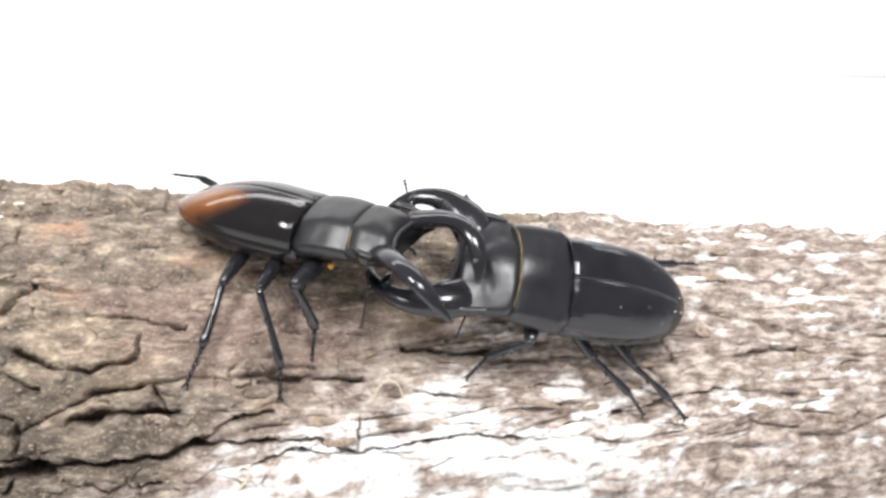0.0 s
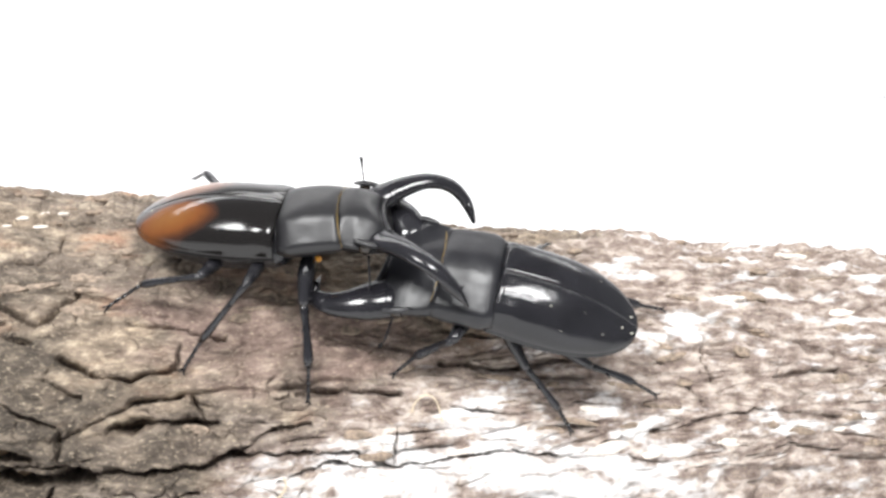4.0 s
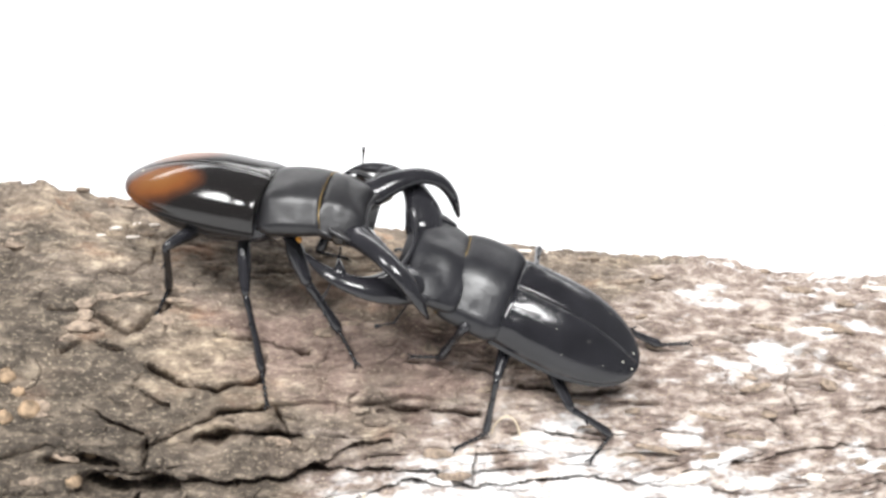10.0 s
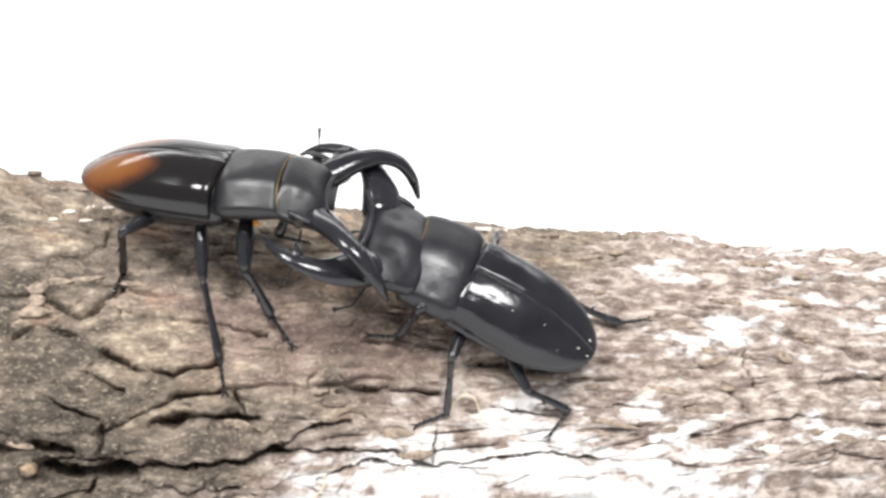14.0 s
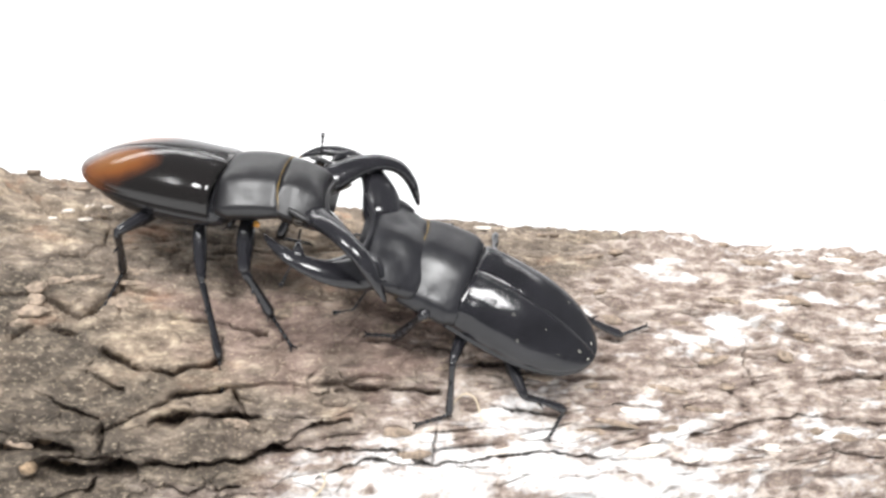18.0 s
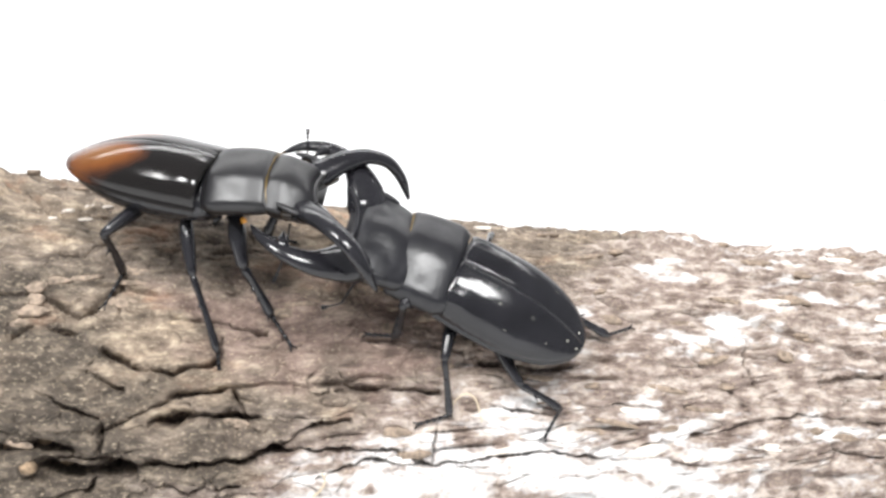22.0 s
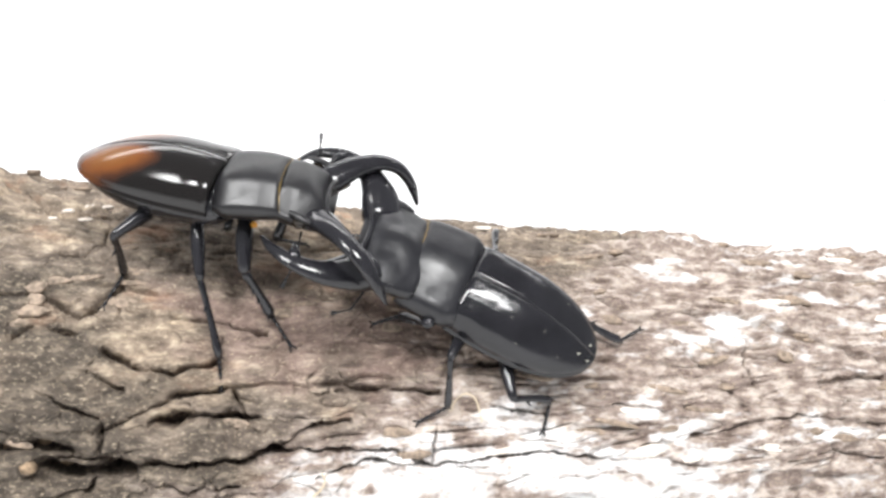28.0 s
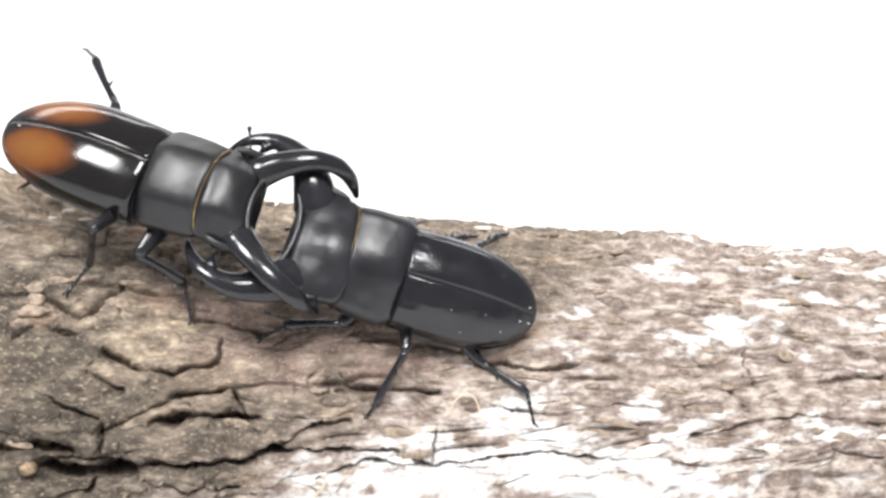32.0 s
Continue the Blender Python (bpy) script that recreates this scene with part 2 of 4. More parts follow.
crack(1.5, 3.2, (-79.2, 23.2), (-70.8, 24.6), (-61.6, 24.9), (-54.2, 23.9))
crack(1.3, 2.8, (-99.9, 16.0), (-82.2, 13.9), (-70.6, 12.7), (-57.4, 13.6), (-50.7, 16.3), (-31.5, 16.5))
crack(0.8, 2.2, (-90.4, 23.3), (-90.9, 17.2), (-89.8, 12.3), (-93.7, 7.3))
crack(0.4, 0.7, (-10.0, 22.3), (-10.4, 11.8))
crack(0.7, 1.5, (-39.7, 9.2), (-28.6, 13.1), (-11.6, 11.4), (0.0, 12.9))
crack(1.9, 2.6, (80.9, 71.8), (89.4, 70.7), (99.0, 72.2), (128.4, 72.0))
crack(0.8, 1.6, (10.0, 73.2), (23.1, 73.1), (48.7, 81.0))
crack(2.0, 1.9, (37.0, 60.0), (46.9, 51.6), (59.0, 54.7), (77.4, 54.0), (97.9, 46.9), (117.4, 39.9))
crack(0.7, 1.5, (78.0, 45.4), (75.7, 39.2), (78.4, 31.7))
crack(0.7, 1.4, (66.5, 35.7), (71.6, 29.2), (76.1, 23.6))
crack(1.1, 1.8, (47.0, 15.0), (61.4, 17.4), (76.0, 21.2))
crack(1.4, 3.0, (97.9, 33.0), (111.1, 34.8), (117.1, 34.1))
crack(1.2, 1.8, (102.9, 21.6), (115.8, 20.2))
crack(0.5, 0.6, (-42.1, 33.4), (-39.4, 34.5), (-37.0, 32.7), (-37.2, 30.0), (-40.0, 29.1), (-42.1, 30.7), (-42.1, 33.4))
crack(1.2, 1.8, (-34.4, 30.7), (-20.3, 31.0), (-8.8, 30.0))
crack(1.1, 1.9, (-116.4, 52.4), (-106.1, 52.1), (-97.5, 47.4), (-90.4, 53.5), (-88.4, 58.4))
crack(1.0, 1.6, (-112.0, 41.7), (-107.4, 45.0), (-98.2, 43.2))
crack(0.9, 1.8, (-91.3, 39.5), (-84.5, 35.7), (-75.3, 34.5), (-64.1, 37.2))
crack(0.5, 1.3, (-64.1, 37.2), (-63.5, 42.7))
crack(0.6, 1.5, (-60.5, 30.7), (-57.6, 26.8), (-56.2, 22.3))
crack(0.8, 1.4, (-63.1, 30.7), (-72.4, 29.4), (-90.0, 21.5))
crack(0.9, 1.5, (-124.4, 91.4), (-106.4, 79.3), (-88.6, 85.5))
crack(0.5, 1.2, (-104.5, 64.5), (-98.9, 64.1), (-95.1, 69.3), (-95.7, 76.5))
crack(0.7, 1.6, (-94.7, 34.9), (-88.0, 31.2), (-86.0, 30.0))
crack(0.8, 1.6, (1.8, 38.1), (16.7, 36.0), (33.9, 38.5))
crack(0.7, 1.3, (-50.7, 16.3), (-42.6, 21.4), (-31.6, 23.3))
crack(3.0, 4.5, (-104.9, 13.3), (-94.9, 12.6), (-83.5, 12.3))
crack(2.0, 3.0, (-112.3, 17.7), (-103.7, 18.7), (-97.5, 17.4))
crack(0.6, 1.6, (0.0, 12.9), (17.8, 14.6), (33.1, 12.0), (47.0, 15.0))
crack(0.5, 1.4, (76.0, 21.2), (91.1, 23.4), (102.9, 21.6))
crack(0.5, 1.4, (48.7, 81.0), (64.2, 74.5), (80.9, 71.8))
crack(0.5, 1.5, (18.0, 62.0), (29.0, 60.6), (37.0, 60.0))
crack(0.5, 1.3, (81.4, 107.7), (94.0, 91.6), (118.2, 94.6), (136.9, 89.3))
crack(0.6, 1.5, (-31.5, 16.5), (-20.2, 15.6), (-11.6, 11.4))
crack(0.5, 1.3, (4.4, 26.4), (22.3, 24.1), (39.4, 27.0), (51.9, 24.6))
crack(0.5, 1.2, (54.0, 45.6), (66.5, 35.7))
crack(0.6, 1.6, (87.9, 9.2), (99.6, 12.3), (116.6, 9.1))
crack(0.5, 1.3, (-76.3, 48.0), (-65.4, 46.9), (-52.8, 44.4))
crack(0.6, 1.5, (-105.7, 30.6), (-99.2, 27.0), (-91.4, 24.5))
crack(0.6, 1.5, (-80.9, 10.1), (-70.6, 7.7), (-58.6, 8.6))


def log_radius(x):
    return 60 - 0.055 * x


def worn(x, s):
    """Where the outer bark has weathered off to pale wood, 0 to 1; whitened further low in the middle to stand for
    strong light.
    """
    edge = 9 + np.clip((x + 58) * 0.45, -40, 200) + np.clip(x - 15, 0, 60) * 0.8
    e = (edge - s) / 16 + 1.3 * grain(x / 24, s / 9, 3) + 0.7 * grain(x / 8, s / 3, 4)
    patch = grain(xw(x, s) / 13, s / 5.0, 5) + 0.55 * grain(x / 4.8, s / 1.8, 15) + 0.3 * grain(x / 1.7, s / 0.8, 25)
    # strong light on the lower middle is put into the colour as extra white
    low = step(0.0, 1.0, (31 - s) / 16) * step(-78, -48, x) * (1 - 1.1 * step(45, 85, x))
    white = step(-0.12, 0.46, patch - 0.22 + 0.75 * grain(x / 30, s / 13, 42) + 0.60 * low)
    tone = step(-1.1, 0.9, e)
    return tone * (0.5 + 0.5 * white * step(0.35, 0.8, tone))


def rosy_shadow(x, s):
    """Smoother reddish inner bark in the middle of the log, with the beetles' soft shadow painted in, 0 to 1."""
    d = ((x + 36) / 46) ** 2 + ((s - 46 + 0.16 * (x + 42)) / 19) ** 2
    return step(0.0, 1.0, 1.05 - d + 1.0 * grain(x / 14, s / 6, 36) + 0.4 * grain(x / 4, s / 2, 37))


def xw(x, s):
    return x + 3.5 * grain(x / 16, s / 12, 1)


def darker_bark(x, s):
    """Darker bark towards the thick end and lower round the log, 0 to 1."""
    return step(0.0, 1.0, (-58 - x) / 45 + (30 - s) / 45 + 1.3 * grain(x / 18, s / 10, 20) + 0.5 * grain(x / 5, s / 3, 23))


def split_field(x, s):
    """Depth of the open splits, and how far dark inner bark and painted crack shade show, 0 to 1."""
    h, split_shade = np.zeros(x.shape), np.zeros(x.shape)
    for width, depth, p in CRACKS:
        near = (x > p[:, 0].min() - 6) & (x < p[:, 0].max() + 6) & (s > p[:, 1].min() - 6) & (s < p[:, 1].max() + 6)
        if not near.any():
            continue
        px = x[near] + 0.9 * grain(x[near] / 3, s[near] / 3, 27) + 0.4 * grain(x[near] / 1.1, s[near] / 1.1, 34)
        ps = s[near] + 1.1 * grain(x[near] / 4, s[near] / 3, 28) + 0.5 * grain(x[near] / 1.2, s[near] / 1.1, 35)
        best = np.full(px.shape, 99.0)
        for a, b in zip(p[:-1], p[1:]):
            d = b - a
            t = np.clip(((px - a[0]) * d[0] + (ps - a[1]) * d[1]) / max(d @ d, 1e-6), 0, 1)
            best = np.minimum(best, np.hypot(px - a[0] - t * d[0], (ps - a[1] - t * d[1])))
        depth_here = depth * (1 - 0.45 * step(0, 50, px))
        vary = np.clip(0.85 + 1.1 * grain(px / 7, ps / 7, 24), 0.2, 1.4)
        h[near] = np.maximum(h[near], 2.1 * depth_here * vary * np.exp(-(best / (width * 0.72 * vary)) ** 2))
        split_shade[near] = np.maximum(split_shade[near], (0.75 - 0.35 * step(0, 50, px)) * vary * np.exp(-(best / (width * 0.6)) ** 2))
    # thin splits along the grain of the thin end
    xv = xw(x, s) + 1.0 * grain(x / 5, s / 4, 21)
    sv = s + 2.2 * grain(x / 18, s / 12, 2) + 0.6 * grain(x / 5, s / 4, 22)
    thin = np.exp(-(grain(xv / 34, sv / 5.0, 38) / 0.03) ** 2) * step(0.0, 0.2, grain(x / 17, s / 8, 39)) * step(-60, 10, x)
    short = np.exp(-(grain(xv / 9, sv / 6.0, 40) / 0.025) ** 2) * step(0.05, 0.25, grain(x / 12, s / 10, 41)) * (1 - step(-30, 20, x))
    h = h + 0.9 * thin + 0.9 * short
    return h, np.clip(np.maximum(split_shade, np.maximum(0.45 * thin, 0.5 * short)), 0, 1)


CREST = ((-160, -147, -141, -133, -129, -118, -113, -108, -100, -92, -85, -81, -68, -40, 10, 21, 43, 50, 57, 61, 81, 83.5, 102, 106, 126, 147),
         (-1.5, -1.5, 2.2, 3.0, 1.0, 0.5, 2.2, 3.0, 2.8, 3.8, 4.0, 2.4, 1.6, 0.5, -1.5, -2.4, -0.7, 0.8, -0.8, 0.6, 0.0, -2.4, -2.3, -0.6, -0.4, -1.5))


def bark_height(x, s):
    x, s = np.asarray(x, float), np.asarray(s, float)
    right = step(-40, 60, x)
    xv = xw(x, s) + 1.0 * grain(x / 5, s / 4, 21)
    sv = s + 2.2 * grain(x / 18, s / 12, 2) + 0.6 * grain(x / 5, s / 4, 22)
    h = 2.4 * grain(x / 34, s / 15, 6) + 1.5 * grain(xv / 13, sv / 5, 7)
    h -= 2.2 * np.exp(-(grain(xv / 46, sv / 8, 8) / 0.07) ** 2) * step(0.0, 0.3, grain(x / 22, s / 12, 18))
    h -= (0.45 + 0.15 * right) * np.exp(-(grain(xv / 20, sv / 3.6, 9) / 0.09) ** 2)
    h -= (0.8 - 0.6 * right) * np.exp(-(grain(xv / 5, sv / 7, 10) / 0.05) ** 2) * step(0.0, 0.25, grain(x / 11, s / 9, 26))
    h -= (0.5 + 0.2 * right) * np.exp(-(grain(xv / 30, sv / 5.5, 32) / 0.035) ** 2) * step(-0.1, 0.1, grain(x / 15, s / 8, 33))
    h += 0.34 * grain(xv / 4.5, sv / 2.0, 11) + 0.36 * grain(xv / 1.7, sv / 1.1, 12) + 0.26 * grain(x / 0.85, s / 0.7, 13)
    h -= split_field(x, s)[0]
    # lumps towards the thick end, the step of a bark plate on the crest
    h += 4.5 * np.exp(-((x + 128) / 11) ** 2 - ((s - 95) / 16) ** 2) + 5.5 * np.exp(-((x + 152) / 12) ** 2 - ((s - 92) / 14) ** 2)
    h -= 1.6 * np.exp(-((x + 100) / 13) ** 2 - ((s - 95) / 16) ** 2)
    crest = np.exp(-((s - 96) / 14) ** 2)
    h += crest * (1.3 * step(-0.02, 0.03, grain(x / 13, s / 40, 29)) + 0.9 * step(0.0, 0.04, grain(x / 5, s / 30, 30)) + 1.2 * grain(x / 4, s / 8, 31) - 1.2)
    h += 1.6 * step(52, 54, x) * (1 - step(72, 80, x)) * np.exp(-((s - 96) / 9) ** 2)
    # rise and fall of the skyline, plate by plate
    h += np.interp(x, CREST[0], CREST[1]) * np.exp(-((s - 106) / 15) ** 2)
    return h


def log_point(x, phi, lift=0.0):
    """Millimetres: a point on the bark, at the angle phi up from the side that faces the viewer."""
    s = math.radians(phi) * 60
    r = log_radius(x) + float(bark_height(np.array([x]), np.array([s]))[0]) + lift
    return Vector((x, -r * math.cos(math.radians(phi)), r * math.sin(math.radians(phi))))


# ---- setting ----
def box(name, lo, hi, mat, label):
    x0, y0, z0 = lo
    x1, y1, z1 = hi
    v = [(x, y, z) for x in (x0, x1) for y in (y0, y1) for z in (z0, z1)]
    f = [(0, 1, 3, 2), (4, 6, 7, 5), (0, 4, 5, 1), (2, 3, 7, 6), (0, 2, 6, 4), (1, 5, 7, 3)]
    ob = mesh_object(name, v, f, mat, smooth=False)
    return tagged(ob, label, name.split("_")[0], kind="structure")


TABLE_Z = -71.0
box("table", (-3000, -1300, TABLE_Z - 30), (3000, 1900, TABLE_Z), PAPER, "matte white table top covered with paper")
box("wall_back", (-3000, 1904, -900), (3000, 1960, 1700), WALL, "plain white wall behind the table")


# ---- the log ----
def build_log():
    root = tagged(new("log"), "weathered brown log with cracked bark and pale worn patches", "log")
    xs = np.concatenate([np.arange(-215, -168, 2.0), np.arange(-168, 150.1, 0.33), np.arange(152, 216, 2.0)])
    ang = np.concatenate([np.radians(np.arange(-30, 6, 1.0)), np.radians(np.arange(6, 118, 0.30)), np.radians(np.arange(118, 330, 3.0))])
    gx, ga = np.meshgrid(xs, ang, indexing="ij")
    gs = ga * 60
    h = bark_height(gx.ravel(), gs.ravel()).reshape(gx.shape)
    r = log_radius(gx) + h
    co = np.stack([gx, -r * np.cos(ga), r * np.sin(ga)], -1).reshape(-1, 3) * MM
    nx, na = gx.shape
    i, j = np.meshgrid(np.arange(nx - 1), np.arange(na), indexing="ij")
    j2 = (j + 1) % na
    quads = np.stack([i * na + j, (i + 1) * na + j, (i + 1) * na + j2, i * na + j2], -1).reshape(-1, 4)
    me = bpy.data.meshes.new("bark")
    me.vertices.add(len(co))
    me.vertices.foreach_set("co", co.ravel())
    me.loops.add(quads.size)
    me.loops.foreach_set("vertex_index", quads.ravel().astype(np.int32))
    me.polygons.add(len(quads))
    me.polygons.foreach_set("loop_start", np.arange(0, quads.size, 4, dtype=np.int32))
    me.polygons.foreach_set("use_smooth", np.ones(len(quads), bool))
    me.update(calc_edges=True)
    att = me.attributes.new("worn", "FLOAT", "POINT")
    att.data.foreach_set("value", worn(gx.ravel(), gs.ravel()).astype(np.float32))
    att = me.attributes.new("darker_bark", "FLOAT", "POINT")
    att.data.foreach_set("value", darker_bark(gx.ravel(), gs.ravel()).astype(np.float32))
    att = me.attributes.new("rosy_shadow", "FLOAT", "POINT")
    att.data.foreach_set("value", rosy_shadow(gx.ravel(), gs.ravel()).astype(np.float32))
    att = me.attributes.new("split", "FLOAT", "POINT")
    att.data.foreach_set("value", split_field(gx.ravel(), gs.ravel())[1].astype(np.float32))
    me.materials.append(BARK)
    me.update()
    ob = new("bark", me)
    ob.parent = root
    for x in (-215.5, 214.5):
        rr = log_radius(x) - 2.5
        sh = Shape().rings([[(x + k, -rr * math.cos(a), rr * math.sin(a)) for a in np.linspace(0, 2 * math.pi, 60, endpoint=False)] for k in (0, 1)])
        mesh_object("sawn_face", sh.v, sh.f, SAWN, root, False)["label"] = "sawn end of the log with growth rings"
    rnd = random.Random(5)

    def frame_at(x, phi, lift=0.0):
        p = log_point(x, phi, lift)
        a = radians(phi)
        n = Vector((0.0, -math.cos(a), math.sin(a)))
        return p, Vector((1, 0, 0)), n.cross(Vector((1, 0, 0))), n

    def plate(name, x, phi, sx, sy, thick, mat, turn=0.0):
        p, u, v, n = frame_at(x, phi, -0.15)
        count = 11
        rim = [(sx * math.cos(a) * rnd.uniform(0.7, 1.1), sy * math.sin(a) * rnd.uniform(0.6, 1.15)) for a in (2 * math.pi * k / count for k in range(count))]
        c, s = math.cos(turn), math.sin(turn)
        tilt = rnd.uniform(-0.12, 0.12)
        rings = []
        for grow, z in ((1.0, -0.5), (1.02, thick * 0.5), (0.9, thick * 0.9), (0.55, thick * rnd.uniform(0.9, 1.15)), (0.12, thick)):
            rings.append([p + u * ((a * c - b * s) * grow) + v * ((a * s + b * c) * grow) + n * (z + tilt * b * (1 if z > 0 else 0)) for a, b in rim])
        sh = Shape().rings(rings)
        return mesh_object(name, sh.v, sh.f, mat, root)

    for k in range(110):
        x, phi = rnd.uniform(-135, 130), rnd.choice((rnd.uniform(10, 60), rnd.uniform(60, 96)))
        pale_here = x > 5 and rnd.random() < 0.25
        plate("bark_flake", x, phi, rnd.uniform(2.0, 6.5), rnd.uniform(0.7, 1.9), rnd.uniform(0.35, 0.9), FLAKE_PALE if pale_here else FLAKE, rnd.uniform(-0.25, 0.25))
    for k, (x, phi) in enumerate([(-111.0, 76.6), (-107.4, 79.6), (-102.2, 76.3), (-102.2, 85.3), (-99.1, 84.9)]):
        plate("lichen", x, phi, 1.5 + 0.3 * k, 0.7, 0.5, FLAKE_PALE, 0.2)
    for k, (x, phi) in enumerate([(-117.6, 28.0), (-112.8, 17.4), (-106.5, 13.3), (-123.4, 34.8), (-120.3, 31.6), (-105.0, 17.5), (-123.1, 26.4), (-100.6, 11.4)]):
        p, u, v, n = frame_at(x, phi, -0.6)
        r = (2.6, 3.2, 2.0, 2.4, 1.6, 1.8, 2.2, 1.7)[k]
        sh = Shape().ball(p, (r, r * 0.9, r * 0.85), 14, 9)
        vs = [tuple(Vector(q) + n * (0.25 * math.sin(q[0] * 5) + 0.2 * math.sin(q[2] * 7))) for q in sh.v]
        mesh_object("bark_knob", vs, sh.f, KNOB, root)["label"] = "round tan bark knob"
    curl = [log_point(x, phi, 0.4 + 1.2 * math.sin(k * 0.6)) for k, (x, phi) in enumerate([(-6.1, 24.2), (-5.3, 26.5), (-2.8, 28.2), (-0.3, 27.4), (1.1, 24.6), (1.8, 21.5)])]
    sh = Shape().tube(spline([tuple(q) for q in curl], 24), [0.22] * 24, n=6)
    mesh_object("fibre_curl", sh.v, sh.f, FIBRE, root)["label"] = "pale dry plant fibre"
    stalk = [log_point(x, phi, 0.5 + 0.5 * k) for k, (x, phi) in enumerate([(-40.6, 4.8), (-38.8, 6.4), (-37.6, 8.8), (-38.3, 10.8)])]
    sh = Shape().tube(spline([tuple(q) for q in stalk], 16), [0.3] * 10 + [0.25] * 6, n=6)
    mesh_object("dry_stalk", sh.v, sh.f, FIBRE, root)["label"] = "thin yellowish dry stalk"
    return root


build_log()


# ---- beetles ----
def dome(length, width, tip_z, s):
    """Half width, height of the seam and height of the margin of a wing case at the share s of its length."""
    back, front = max(0, (s - 0.34) / 0.66), max(0, (0.34 - s) / 0.34)
    w = max(width * math.sqrt(max(0, 1 - back ** 2.25)) * (1 - 0.045 * front ** 2.2), 0.25)
    top = 2.3 - 0.9 * front ** 2 - 8.4 * back ** 2.0 - 0.7 * (1 - min(s / 0.025, 1)) ** 2
    return w, top, -7.2 + (tip_z + 7.0) * s + 0.4 * back, back


def elytron(side, length, width, tip_z, mat, parent, ribs):
    """One wing case, a smooth half dome with a narrow lip along its outer margin; side is 1 for the left."""
    rings, n = [], 22
    for i in range(61):
        s = 1 - (1 - i / 60) ** 1.5
        w, top, edge, back = dome(length, width, tip_z, s)
        row = []
        for j in range(n):
            a = j / (n - 1) * math.pi * 0.5
            y = w * math.sin(a) ** 0.96
            z = edge + (top - edge) * max(0.0, math.cos(a)) ** 0.86
            z -= 0.05 * math.exp(-((y / 0.35) ** 2)) * (1 - back) + 0.22 * math.exp(-((y - 2.3) / 1.0) ** 2) * math.exp(-((s - 0.04) / 0.06) ** 2)
            z += ribs * 0.09 * math.sin(y * 3.1) * math.exp(-((s - 0.12) / 0.28) ** 2)
            # shoulder bump
            z += 0.5 * math.exp(-((y - 0.78 * width) / 1.9) ** 2 - ((s - 0.09) / 0.07) ** 2)
            row.append((-length * s, side * (y + 0.03), z))
        lip = min(1.0, w / width * 1.3)
        row.append((-length * s - 0.3 * back * lip, side * (w + 0.55 * lip), edge - 0.15))
        row.append((-length * s - 0.3 * back * lip, side * (w + 0.45 * lip), edge - 0.6))
        row.append((-length * s, side * max(0.0, w - 0.8), edge - 1.0))
        rings.append(row)
    sh = Shape().rings(rings, False, False, False)
    ob = mesh_object("elytron", sh.v, sh.f, mat, parent)
    mod = ob.modifiers.new("thickness", "SOLIDIFY")
    mod.thickness, mod.offset = 0.0005, -1
    return ob


def armour(sections, n=60, upper=2.25, cave=0.0, steps=40, dents=(), facet=(1.0, 0.0)):
    """Plate from sections (x, half width, top z, margin z, bottom z): domed above a sharp side margin, tucked in below it.
    cave draws the front corners forward; dents are (x, y, reach, depth) on the top; facet flattens the sides from a share of the half width, at that slope."""
    s = spline(sections, steps)
    rings = []
    for i, (x, w, zt, zm, zb) in enumerate(s):
        k = i / (steps - 1)
        ring = []
        for j in range(n):
            a = 2 * math.pi * j / n
            c, d = math.cos(a), math.sin(a)
            if d >= 0:
                y = w * math.copysign(abs(c) ** (2 / upper), c)
                z = zm + (zt - zm) * abs(d) ** (2 / upper)
            else:
                y = w * (0.97 - 0.2 * abs(d)) * math.copysign(abs(c) ** 0.9, c)
                z = zm - 0.5 - (zm - 0.5 - zb) * abs(d) ** 0.9
            xx = x + cave * k ** 3 * (abs(y) / max(w, 0.1)) ** 2.2
            if d > 0:
                drop = max(0.0, abs(y) - facet[0] * w) * facet[1]
                gap = z - (zt - drop)
                z -= min(1.0, 5 * min(k, 1 - k)) * 0.5 * (gap + math.sqrt(gap * gap + 0.03)) * step(0.02, 0.2, d)
                for dx, dy, r, deep in dents:
                    z -= deep * math.exp(-((xx - dx) / r) ** 2 - ((abs(y) - dy) / r) ** 2)
            ring.append((xx, y, z))
        rings.append(ring)
    return Shape().rings(rings)


def mandible(side, path, radii, teeth, mat, parent, pivot):
    sh = Shape()
    pts = spline([(x, side * y, z) for x, y, z in path], 26)
    rad = np.interp(np.linspace(0, 1, 26), np.linspace(0, 1, len(radii)), radii)
    root = [pts[0] - (pts[1] - pts[0]) / np.linalg.norm(pts[1] - pts[0]) * d for d in (6.0, 5.6, 4.4, 2.2)]
    sh.tube([*root, *pts], [0.3, 1.6, 3.0, 0.9 * radii[0], *rad], flat=0.64, n=16)
    for k, (dx, dy, dz), r in teeth:
        b = Vector(pts[k])
        t = b + Vector((dx, side * dy, dz))
        mid = (b + t) / 2 + Vector((0.3, 0, 0.2))
        sh.tube([b, mid, t], [r, r * 0.7, 0.15], flat=0.8, n=8)
    base = Vector((path[0][0], side * path[0][1], 0))
    ob = mesh_object("mandible", [tuple(Vector(p) - base) for p in sh.v], sh.f, mat, parent)
    ob["hinge"] = list(base - pivot)
    return ob


